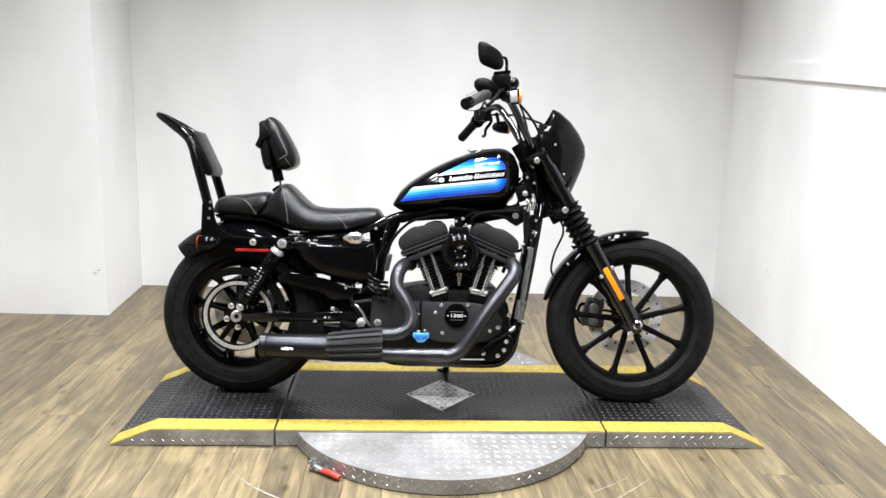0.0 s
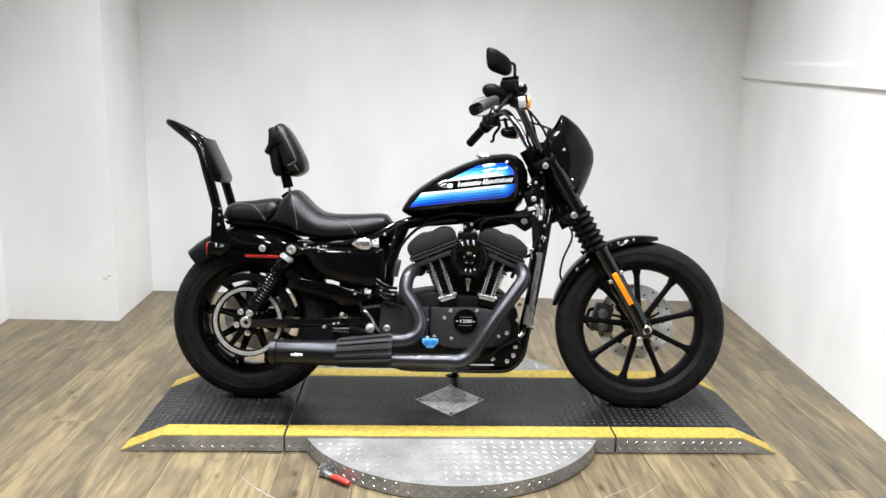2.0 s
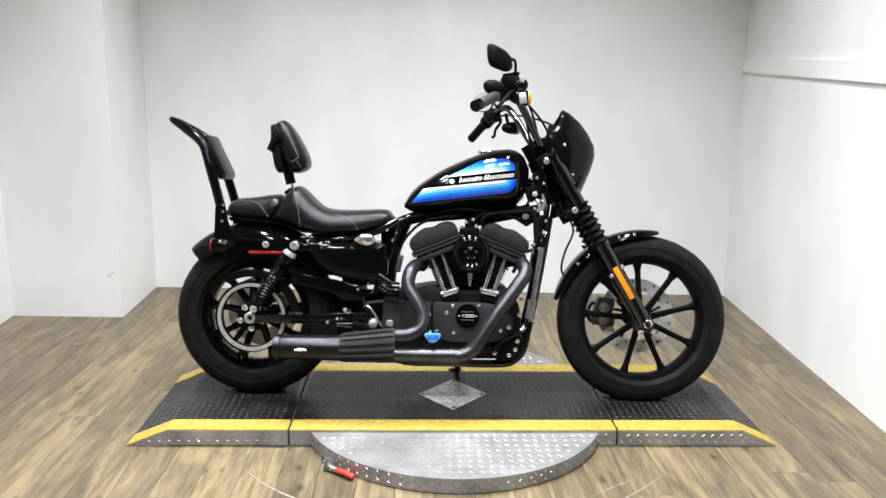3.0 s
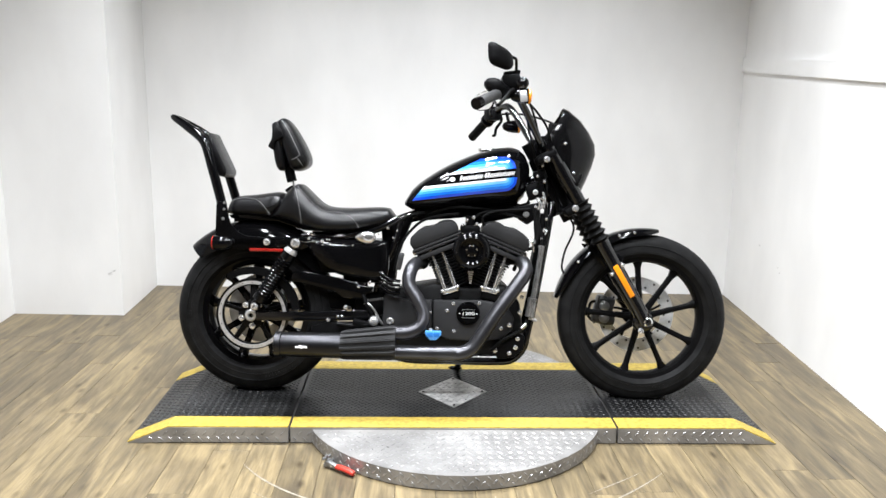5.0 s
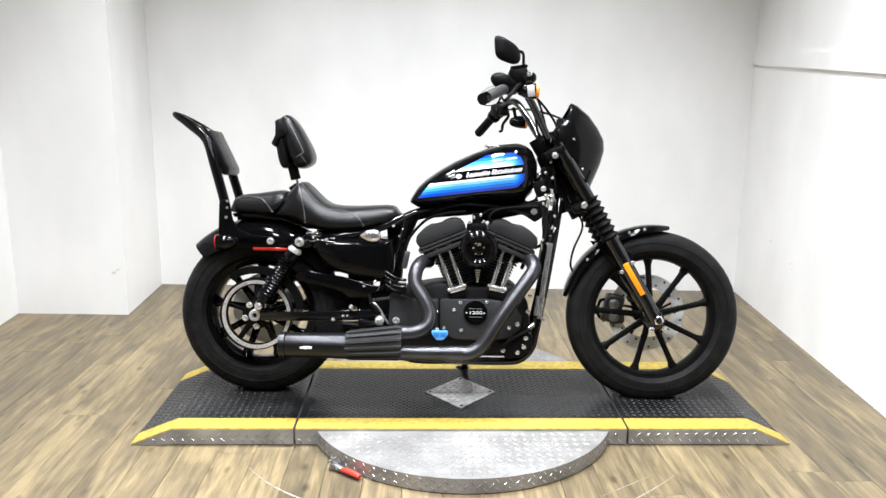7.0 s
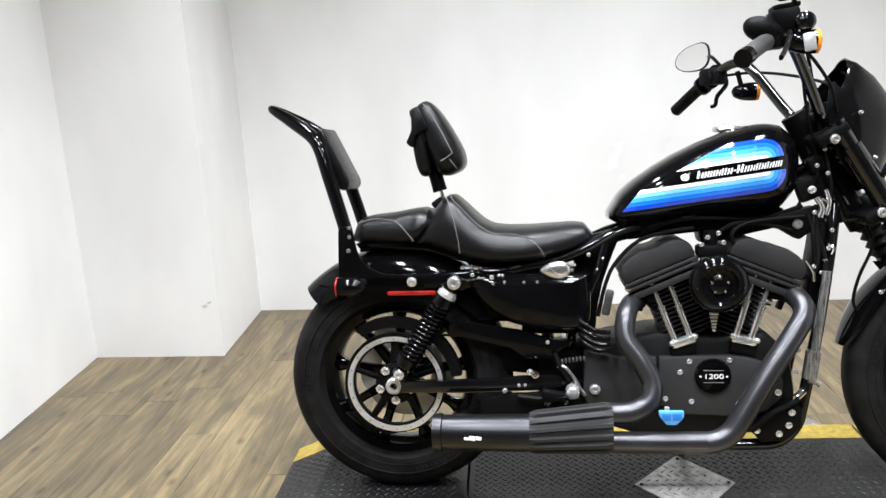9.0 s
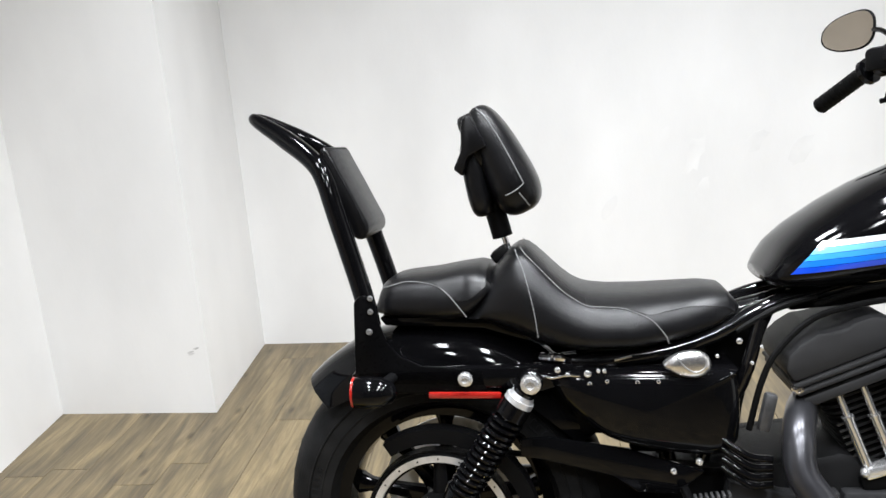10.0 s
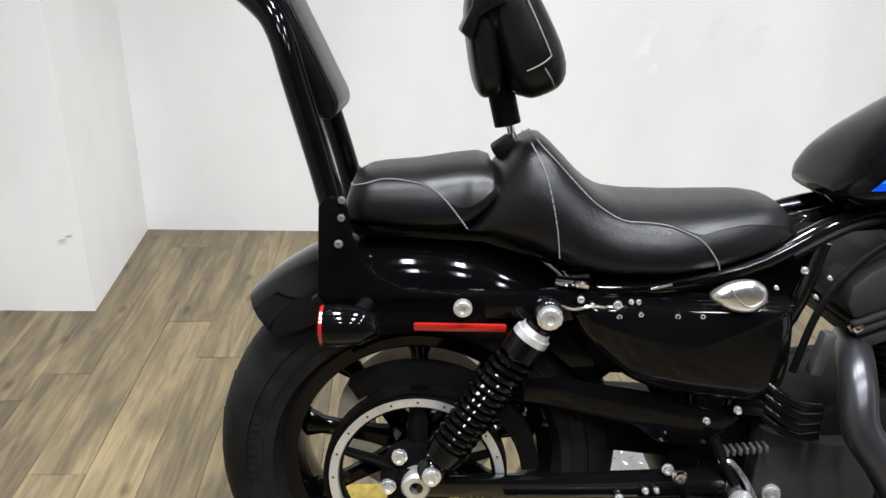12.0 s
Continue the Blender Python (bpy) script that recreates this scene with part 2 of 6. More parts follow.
def box(bm, c, s, bevel=0.0, rot=None, seg=2):
    """A bevelled box of size s round c; rot: a matrix."""
    t = bmesh.new()
    bmesh.ops.create_cube(t, size=1, matrix=Matrix.Diagonal((*s, 1)))
    if bevel:
        bmesh.ops.bevel(t, geom=t.edges[:], offset=bevel, segments=seg, affect="EDGES", profile=0.5)
    t.transform(Matrix.Translation(c) @ (rot if rot is not None else Matrix.Identity(4)))
    merge(bm, t)
    return bm


def merge(bm, t):
    me = bpy.data.meshes.new("tmp")
    t.to_mesh(me)
    t.free()
    bm.from_mesh(me)
    bpy.data.meshes.remove(me)


def rings(bm, loops, close_u=True, cap=True):
    """Skin between rows of points of equal length."""
    vs = [[bm.verts.new(p) for p in lp] for lp in loops]
    n = len(vs[0])
    for a, b in zip(vs, vs[1:]):
        for i in range(n if close_u else n - 1):
            j = (i + 1) % n
            bm.faces.new((a[i], a[j], b[j], b[i]))
    if cap and close_u:
        bm.faces.new(vs[0][::-1])
        bm.faces.new(vs[-1])
    return bm


def lathe(bm, prof, c, segs=48, axis="y", close=False, a0=0.0, a1=360.0, cap=True):
    """Turn a profile of (radius, height) round an axis through c."""
    full = abs(a1 - a0) >= 360
    k = segs if full else segs + 1
    loops = []
    for r, h in prof:
        row = []
        for i in range(k):
            a = radians(a0 + (a1 - a0) * i / segs)
            u, v = r * math.cos(a), r * math.sin(a)
            row.append({"y": (c[0] + u, c[1] + h, c[2] + v), "x": (c[0] + h, c[1] + u, c[2] + v),
                        "z": (c[0] + u, c[1] + v, c[2] + h)}[axis])
        loops.append(row)
    if close:
        loops.append(loops[0])
    vs = []
    for i, lp in enumerate(loops):
        vs.append(vs[0] if close and i == len(loops) - 1 else [bm.verts.new(p) for p in lp])
    for a, b in zip(vs, vs[1:]):
        for i in range(k if full else k - 1):
            j = (i + 1) % k
            bm.faces.new((a[i], a[j], b[j], b[i]))
    if full and not close and cap:
        for row, rev in ((vs[0], True), (vs[-1], False)):
            bm.faces.new(row[::-1] if rev else row)
    return bm


def smoothed(pts, n=6):
    """Points of a curve through pts."""
    p = [Vector(q) for q in pts]
    p = [p[0] * 2 - p[1]] + p + [p[-1] * 2 - p[-2]]
    out = []
    for i in range(1, len(p) - 2):
        for k in range(n):
            t = k / n
            a, b, c, d = p[i - 1], p[i], p[i + 1], p[i + 2]
            out.append(0.5 * ((2 * b) + (c - a) * t + (2 * a - 5 * b + 4 * c - d) * t * t + (3 * b - a - 3 * c + d) * t ** 3))
    out.append(p[-2])
    return out


def tube(bm, pts, r, segs=10, n=6, flat=1.0):
    """A round bar along a smooth line; r: one radius, one for each end, or a rule."""
    p = smoothed(pts, n) if n > 1 else [Vector(q) for q in pts]
    up = Vector((0.13, 0.3, 0.94)).normalized()
    loops = []
    side = None
    for i, q in enumerate(p):
        d = (p[min(i + 1, len(p) - 1)] - p[max(i - 1, 0)]).normalized()
        if side is None:
            side = d.cross(up).normalized()
        side = (side - d * side.dot(d)).normalized()
        w = d.cross(side)
        rr = r(i / (len(p) - 1)) if callable(r) else r if not isinstance(r, (tuple, list)) else r[0] + (r[1] - r[0]) * i / (len(p) - 1)
        loops.append([q + (side * math.cos(2 * math.pi * k / segs) + w * math.sin(2 * math.pi * k / segs) * flat) * rr for k in range(segs)])
    return rings(bm, loops)


def rod(bm, a, b, r0, r1=None, segs=16):
    return tube(bm, [a, b], (r0, r0 if r1 is None else r1), segs, 1)


def ball(bm, c, s, u=16, v=10, rot=None):
    t = bmesh.new()
    bmesh.ops.create_uvsphere(t, u_segments=u, v_segments=v, radius=1)
    t.transform(Matrix.Translation(c) @ (rot if rot is not None else Matrix.Identity(4)) @ Matrix.Diagonal((*s, 1)))
    merge(bm, t)
    return bm


def slab(bm, outline, y0, y1, bevel=0.0):
    """An outline in x and z, with thickness from y0 to y1."""
    t = bmesh.new()
    a = [t.verts.new((x, y0, z)) for x, z in outline]
    f = t.faces.new(a)
    ext = bmesh.ops.extrude_face_region(t, geom=[f])
    bmesh.ops.translate(t, verts=[v for v in ext["geom"] if isinstance(v, bmesh.types.BMVert)], vec=(0, y1 - y0, 0))
    if bevel:
        bmesh.ops.bevel(t, geom=t.edges[:], offset=bevel, segments=2, affect="EDGES", profile=0.5)
    merge(bm, t)
    return bm


def tilt(deg, axis="Y"):
    return Matrix.Rotation(radians(deg), 4, axis)


def lerp(tab, x):
    """A smooth value from a table of (x, value)."""
    if x <= tab[0][0]:
        return tab[0][1]
    for (a, p), (b, q) in zip(tab, tab[1:]):
        if x <= b:
            t = (x - a) / (b - a)
            return p + (q - p) * t
    return tab[-1][1]


# ---- the room ----
def wall(name, p0, p1, z0=0.0, z1=CEIL, thick=0.12, label="plain white painted wall", side=1, mat=None):
    """A wall whose room face runs from p0 to p1; its body lies to the left of that way (side 1)."""
    a, b = Vector((*p0, 0)), Vector((*p1, 0))
    d = (b - a).normalized()
    nrm = Vector((-d.y, d.x, 0)) * thick * side
    bm = B()
    rings(bm, [[(q.x, q.y, z) for q in (a, b, b + nrm, a + nrm)] for z in (z0, z1)])
    ob = part(name, bm, mat or WALL, smooth=False)
    return tagged(ob, label, "wall", kind="structure")


# corners of the room's floor
BACK_L, BACK_R = (-1.716, 1.771), (1.781, 1.675)
COL_R, COL_L = (-1.692, 1.131), (-2.279, 1.148)
LEFT_NEAR, RIGHT_NEAR = (-2.166, -0.96), (1.609, -0.96)
LEFT_END, RIGHT_END = (-2.10, -4.6), (1.60, -4.6)

wall("wall_back", (-2.1, 1.7815), (2.0, 1.669))
wall("wall_right", BACK_R, RIGHT_NEAR)
# added front walls out of view: dark for the paint, tan for the mirror
wall("wall_right_front", RIGHT_NEAR, RIGHT_END, label="dark grey shop wall", mat=DARKWALL)
wall("wall_left", LEFT_NEAR, COL_L)
wall("wall_left_front", LEFT_END, LEFT_NEAR, label="tan shop wall", mat=TANWALL)
wall("wall_front", RIGHT_END, LEFT_END, label="dark grey shop wall", mat=DARKWALL)
bm = B()
rings(bm, [[(x, y, z) for x, y in (COL_L, COL_R, (-1.715, 1.7705), (-2.098, 1.781), (-2.36, 1.55), (-2.36, 1.15))] for z in (0, CEIL)])
tagged(part("wall_corner_pier", bm, WALL, smooth=False), "white boxed-out corner pier with faint scuffs", "wall", kind="structure")
# ceiling out of view, dark so that the black paint reflects little
bm = B()
box(bm, (-0.3, -1.35, CEIL + 0.05), (4.8, 7.0, 0.1))
tagged(part("ceiling", bm, CEILM, smooth=False), "plain dark grey ceiling above the lift", "ceiling", kind="structure")
# the ledge along the right wall
bm = B()
LEDGE = ((BACK_R[0], BACK_R[1], 1.352, 1.430), (1.618, -0.80, 1.262, 1.345))
(ax, ay, ab, at), (bx, by, bb, bt) = LEDGE
rings(bm, [[(x, y, b0), (x - 0.012, y, b0), (x - 0.012, y, t0), (x, y, t0)] for x, y, b0, t0 in ((ax, ay, ab, at), (bx, by, bb, bt))])
tagged(part("trim", bm, WALL, smooth=False), "white painted wooden ledge trim along the wall", "trim", kind="structure")
for lx, ly in LAMPS:
    fx = thing("ceiling_light", "slim white ceiling light fixture, switched on", "ceiling light", pose(lx, ly, CEIL), group="ceiling lights")
    bm = B()
    box(bm, (0, 0, -0.03), (0.24, 0.6, 0.058), 0.006)
    part("housing", bm, HOUSING, fx)


# ---- the framed mesh panel by the left wall ----
def mesh_panel():
    root = thing("framed_mesh_panel", "tall dark wooden frame with metal mesh over pale blue sheet", "mesh panel")
    d = (Vector((*LEFT_NEAR, 0)) - Vector((*COL_L, 0))).normalized()
    nx = Vector((-d.y, d.x, 0))
    if nx.x < 0:
        nx = -nx
    at_y = lambda y: Vector(COL_L).to_3d() + d * ((y - COL_L[1]) / d.y)
    far, wide, low, high, fw = 0.19, 1.10, 0.07, 1.33, 0.045
    o = at_y(far) + nx * 0.012
    root.matrix_basis = Matrix.Translation(o) @ Matrix.Rotation(math.atan2(d.y, d.x), 4, "Z") @ tilt(1.0, "X")
    h = high - low
    for name, c, s in (("stile", (fw / 2, 0, low + h / 2), (fw, 0.035, h)), ("stile", (wide - fw / 2, 0, low + h / 2), (fw, 0.035, h)),
                       ("rail", (wide / 2, 0, low + fw / 2), (wide - 2 * fw, 0.033, fw)), ("rail", (wide / 2, 0, high - fw / 2), (wide - 2 * fw, 0.033, fw))):
        bm = B()
        box(bm, (c[0], 0.03, c[2]), s, 0.004)
        st = part(name, bm, FRAMEW, root)
        first = root.children[0]
    for z in (low + 0.03, low + 0.25, low + 0.65, low + 1.0, high - 0.03):
        bm = B()
        rod(bm, (fw / 2, 0.045, z), (fw / 2, 0.051, z), 0.006)
        part("screw", bm, ALU, first)
    bm = B()
    box(bm, (wide / 2, 0.018, low + h / 2), (wide - 0.08, 0.006, h - 0.08))
    part("sheet", bm, SHEET, root)
    bm = B()
    w, hh, p, q = wide - 2 * fw, h - 2 * fw, 0.034, 0.018
    rows = int(hh / q)
    for sgn in (1, -1):
        for k in range(-int(w / p) - 1, int(hh / q / 1) + int(w / p)):
            # slanted strands clipped to the opening
            z0, slope = k * q, sgn * q / p
            pts = []
            x0, x1 = 0.0, w
            za, zb = z0 + (0 if sgn > 0 else w / p * q) + slope * x0, z0 + (0 if sgn > 0 else w / p * q) + slope * x1
            lo, hi = 0.0, hh
            if max(za, zb) <= lo or min(za, zb) >= hi:
                continue
            def cut(x, z):
                zc = min(max(z, lo), hi)
                return x + (zc - z) / slope, zc
            (xa, za), (xb, zb) = cut(x0, za), cut(x1, zb)
            rod(bm, (fw + xa, 0.03, low + fw + za), (fw + xb, 0.03, low + fw + zb), 0.0015, segs=4)
    part("mesh", bm, MESHM, root)
    root.children[-1]["kind"] = "stuff"


mesh_panel()


# ---- the turntable lift ----
PX0, PX1 = -1.139, 1.180
RX0, RX1 = -0.996, 1.052
GX0, GX1 = -0.572, 0.597
PY0, PY1 = -0.411, 0.262
TOP = 0.058
STRIPE = 0.088


def lug(bm, x, y, z, ang, l=0.022, w=0.0066, h=0.0020, m=None):
    """One raised oval of tread plate."""
    c, s = math.cos(ang), math.sin(ang)
    def at(u, v, k):
        p = Vector((x + u * c - v * s, y + u * s + v * c, z + k))
        return bm.verts.new(p if m is None else m @ p)
    base = [at(-l / 2, 0, 0), at(0, -w / 2, 0), at(l / 2, 0, 0), at(0, w / 2, 0)]
    top = [at(-l / 5, 0, h), at(l / 5, 0, h)]
    for f in ((base[0], base[1], top[0]), (base[1], base[2], top[1]), (base[1], top[1], top[0]),
              (base[2], base[3], top[1]), (base[3], base[0], top[0]), (base[3], top[0], top[1])):
        bm.faces.new(f)


def ramp_z(x):
    if x < RX0:
        return max(0.0, TOP * (x - PX0) / (RX0 - PX0))
    if x > RX1:
        return max(0.0, TOP * (PX1 - x) / (PX1 - RX1))
    return TOP


def deck(root, name, x0, x1, label):
    """One deck plate with its sloped end, black tread, yellow edges and bright front."""
    xs = [x for x in (x0, RX0, RX1, x1) if x0 <= x <= x1]
    xs = sorted(set(xs))
    bm = B()
    loops = [[(x, PY0, min(0.004, ramp_z(x))), (x, PY1, min(0.004, ramp_z(x))), (x, PY1, ramp_z(x) + 0.001), (x, PY0, ramp_z(x) + 0.001)] for x in xs]
    rings(bm, loops)
    body = part(name, bm, ALUPLATE, root, label, smooth=False)
    # near-black strip that paints the shadow line under the deck's edge
    bm = B()
    box(bm, ((x0 + x1) / 2, (PY0 + PY1) / 2, 0.0022), (x1 - x0 - 0.02, PY1 - PY0 - 0.012, 0.0044))
    part("rubber_base", bm, DARKGAP, body, smooth=False)
    for nm, ya, yb, mat, lift in (("tread", PY0 + STRIPE, PY1 - STRIPE, PLATE, 0.004), ("yellow_edge", PY0 + 0.002, PY0 + STRIPE, YELLOW, 0.005),
                                  ("yellow_edge", PY1 - STRIPE, PY1, YELLOW, 0.005)):
        bm = B()
        rings(bm, [[(x, ya, ramp_z(x) + 0.0006), (x, yb, ramp_z(x) + 0.0006), (x, yb, ramp_z(x) + lift), (x, ya, ramp_z(x) + lift)] for x in xs])
        part(nm, bm, mat, body, smooth=False)
    bm = B()
    k = 0
    y = PY0 + 0.012
    rows = 0
    while y < PY1 - 0.01:
        x = x0 + 0.02 + (0.013 if rows % 2 else 0)
        while x < x1 - 0.015:
            if PY0 + STRIPE + 0.008 < y < PY1 - STRIPE - 0.008 and not (abs(x - 0.022) / 0.135 + abs(y + 0.08) / 0.157 < 1.02):
                lug(bm, x, y, ramp_z(x) + 0.004, radians(45 if rows % 2 else 135), l=0.021, w=0.0062)
            x += 0.026
        y += 0.0135
        rows += 1
    ob = part("tread_pattern", bm, WORNLUG, body, "raised black tread pattern", smooth=False)
    ob["kind"] = "stuff"
    bm = B()
    rows = 0
    for zz in (0.017, 0.040):
        x = x0 + 0.016 + (0.017 if rows % 2 else 0)
        while x < x1 - 0.01:
            if ramp_z(x) > zz + 0.008:
                lug(bm, 0, 0, 0, radians(45 if rows % 2 else 135), l=0.026, w=0.0062, m=Matrix.Translation((x, PY0, zz)) @ tilt(90, "X"))
            x += 0.034
        rows += 1
    ob = part("front_pattern", bm, ALULUG, body, smooth=False)
    ob["kind"] = "stuff"


def turntable():
    root = thing("turntable_lift", "low turntable motorcycle platform with black tread plate and yellow edges", "motorcycle lift")
    deck(root, "centre_deck", GX0 + 0.004, GX1 - 0.004, "centre deck plate, worn")
    deck(root, "ramp", PX0, GX0 - 0.004, "sloped end plate")
    deck(root, "ramp", GX1 + 0.004, PX1, "sloped end plate")
    # round wings in front of and behind the deck
    cx, r = 0.018, 0.553
    for yc, y_edge, sgn in ((-0.197, PY0 - 0.002, -1), (0.047, PY1 + 0.002, 1)):
        half = math.sqrt(r * r - (y_edge - yc) ** 2)
        pts = []
        a_end = math.asin(half / r)
        for i in range(49):
            a = -a_end + 2 * a_end * i / 48
            pts.append((cx + r * math.sin(a), yc + sgn * r * math.cos(a)))
        bm = B()
        h = TOP - 0.004
        rings(bm, [[(x, y, z) for x, y in pts] for z in (0.004, h)])
        wing = part("wing", bm, ALUPLATE, root, "half-round bright aluminium tread plate", angle=30)
        bm = B()
        y, rows = -0.74, 0
        while y < 0.72:
            x = -0.56 + (0.017 if rows % 2 else 0)
            while x < 0.6:
                if math.hypot(x - cx, y - yc) < r - 0.014 and (y - y_edge) * sgn > 0.012:
                    lug(bm, x, y, h, radians(40 if rows % 2 else 140), l=0.025, w=0.0055, h=0.0016)
                x += 0.034
            y += 0.0190
            rows += 1
        ob = part("wing_pattern", bm, ALULUG, wing, smooth=False)
        ob["kind"] = "stuff"
        bm = B()
        for i in range(64):
            a = -a_end + 2 * a_end * (i + 0.5) / 64
            for j, zz in enumerate((0.014, 0.028, 0.042)):
                m = Matrix.Translation((cx + r * math.sin(a), yc + sgn * r * math.cos(a), zz)) @ Matrix.Rotation(-sgn * a + (math.pi if sgn > 0 else 0), 4, "Z") @ tilt(90, "X")
                if i % 2 == j % 2:
                    lug(bm, 0, 0, 0, radians(45 if j % 2 else 135), l=0.024, w=0.0058, m=m)
        ob = part("edge_pattern", bm, ALULUG, wing, smooth=False)
        ob["kind"] = "stuff"
    # the bright diamond plate let into the deck
    bm = B()
    pts = [(-0.114, -0.082), (0.018, -0.237), (0.156, -0.077), (0.030, 0.076)]
    rings(bm, [[(x, y, z) for x, y in pts] for z in (TOP + 0.003, TOP + 0.0065)])
    dia = part("diamond_cover", bm, ALUDIA, root, "bright diamond-shaped aluminium cover plate", smooth=False)
    bm = B()
    for i in range(11):
        for j in range(13):
            x, y = -0.11 + i * 0.024 + (0.012 if j % 2 else 0), -0.23 + j * 0.024
            if abs(x - 0.022) / 0.135 + abs(y + 0.08) / 0.157 < 0.88:
                lug(bm, x, y, TOP + 0.0065, radians(45 if j % 2 else 135))
    part("cover_pattern", bm, ALULUG, dia, smooth=False)["kind"] = "stuff"
    for x, y in ((-0.096, -0.082), (0.138, -0.077), (0.019, -0.215), (0.029, 0.056)):
        bm = B()
        rod(bm, (x, y, TOP + 0.006), (x, y, TOP + 0.0085), 0.005)
        part("screw", bm, DARKGAP, dia)


turntable()


def toggle_clamp():
    root = thing("lever_clamp", "small steel lever clamp with red plastic handle on the floor", "clamp", pose(-0.385, -0.615, 0.0, 0, 0, -38))
    bm = B()
    tube(bm, [(0.0, 0, 0.014), (0.012, 0, 0.016), (0.04, 0, 0.017), (0.066, 0, 0.015), (0.074, 0, 0.013)], lambda u: 0.0098 + 0.0022 * math.sin(u * 3.1), 14, 4, 0.8)
    part("handle", bm, REDGRIP, root)
    bm = B()
    slab(bm, [(-0.052, 0.004), (-0.05, 0.022), (-0.03, 0.026), (0.004, 0.020), (0.004, 0.011), (-0.02, 0.006)], -0.008, 0.008, 0.002)
    box(bm, (-0.05, 0.012, 0.010), (0.022, 0.045, 0.012), 0.003, tilt(25, "Z"))
    rod(bm, (-0.045, -0.002, 0.002), (-0.045, -0.002, 0.044), 0.0045)
    rod(bm, (-0.048, 0.02, 0.034), (-0.042, -0.022, 0.038), 0.0045)
    part("body", bm, GREYCAST, root)
    bm = B()
    rod(bm, (-0.018, -0.0095, 0.016), (-0.018, 0.0095, 0.016), 0.004)
    part("pivot_pin", bm, SATINCHROME, root)


toggle_clamp()


# ---- marks on the walls ----
SCUFF = mk("grey_scuff", (0.62, 0.61, 0.60), 0.7, vary=0.2, scale=60)


def scuff(name, c, along, n, w, h, seed, mat=None, label="faint grey scuff mark on the white wall"):
    """A thin irregular smear on a wall face."""
    rng = random.Random(seed)
    a, u, n = Vector(along).normalized(), Vector((0, 0, 1)), Vector(n).normalized()
    bm = B()
    pts = []
    for k in range(14):
        t = 2 * math.pi * k / 14
        r = rng.uniform(0.55, 1.0)
        pts.append(Vector(c) + a * math.cos(t) * w * r + u * (math.sin(t) * h * r + math.cos(t) * h * 0.6))
    rings(bm, [[p + n * 0.0005 for p in pts], [p + n * 0.0012 for p in pts]])
    tagged(part(name, bm, mat or SCUFF), label, "scuff mark", kind="structure")


BACKDIR = Vector((BACK_R[0] - BACK_L[0], BACK_R[1] - BACK_L[1], 0)).normalized()
PIERDIR = Vector((COL_R[0] - COL_L[0], COL_R[1] - COL_L[1], 0)).normalized()
RIGHTDIR = Vector((RIGHT_NEAR[0] - BACK_R[0], RIGHT_NEAR[1] - BACK_R[1], 0)).normalized()
for k, (u, z) in enumerate(((0.895, 0.232), (0.935, 0.246), (0.90, 0.225))):
    p = Vector((*COL_L, z)).lerp(Vector((*COL_R, z)), u)
    scuff("scuff_mark", p, PIERDIR, (PIERDIR.y, -PIERDIR.x, 0), 0.015, 0.005, k)
for k, (t, z) in enumerate(((0.52, 0.42), (0.80, 0.36), (0.83, 0.34))):
    p = Vector((*BACK_R, z)) + RIGHTDIR * t
    scuff("scuff_mark", p, RIGHTDIR, (RIGHTDIR.y, -RIGHTDIR.x, 0), 0.012, 0.004, 10 + k)


PATCH = mk("repainted_wall_patch", (0.815, 0.81, 0.80), 0.6, vary=0.05, scale=9)
for k, (x, z, w, h) in enumerate(((0.075, 0.73, 0.05, 0.075), (-0.03, 0.82, 0.03, 0.03), (0.30, 0.77, 0.055, 0.05), (0.46, 0.73, 0.06, 0.06), (-0.25, 0.54, 0.05, 0.045), (0.10, 0.60, 0.04, 0.05))):
    y = BACK_L[1] + (x - BACK_L[0]) * BACKDIR.y / BACKDIR.x
    scuff("wall_patch", (x, y, z), BACKDIR, (BACKDIR.y, -BACKDIR.x, 0), w, h, 40 + k, PATCH, "faint grey repainted patch on the white wall")


# ---- faint arcs worn into the floor by the turning deck ----
def floor_arc(r, a0, a1, w, seed):
    rng = random.Random(seed)
    bm = B()
    loops = []
    n = 60
    for i in range(n + 1):
        a = radians(a0 + (a1 - a0) * i / n)
        half = w * (0.1 + 0.9 * math.sin(math.pi * i / n)) * rng.uniform(0.75, 1.0) / 2
        dr = 0.012 * math.sin(i * 0.05 + seed)
        loops.append([(0.018 + (r + dr + k) * math.cos(a), -0.075 + (r + dr + k) * math.sin(a), z) for k, z in ((-half, 0.0004), (half, 0.0004), (half, 0.0009), (-half, 0.0009))])
    rings(bm, loops)
    tagged(part("floor_scuff", bm, FLOORSCUFF, smooth=False), "thin pale curved scuff worn into the plank floor", "scuff mark", kind="structure")


FLOORSCUFF = mk("pale_floor_scuff", (0.26, 0.23, 0.18), 0.5, vary=0.3, scale=60)
floor_arc(0.86, 214, 250, 0.009, 1)
floor_arc(0.93, 226, 246, 0.004, 2)
floor_arc(0.88, 292, 322, 0.006, 3)
floor_arc(0.81, 300, 318, 0.004, 4)


# ---- the motorcycle: x ahead, y to its left, z up from the deck ----
def bolt(parent, p, r=0.009, mat=None, h=0.012, name="bolt"):
    bm = B()
    lathe(bm, [(r * 1.25, 0), (r * 1.25, -h * 0.3), (r, -h * 0.35), (r * 0.92, -h), (r * 0.5, -h * 1.05), (r * 0.45, -h * 0.7)], p, 12)
    return part(name, bm, mat or SATINCHROME, parent)


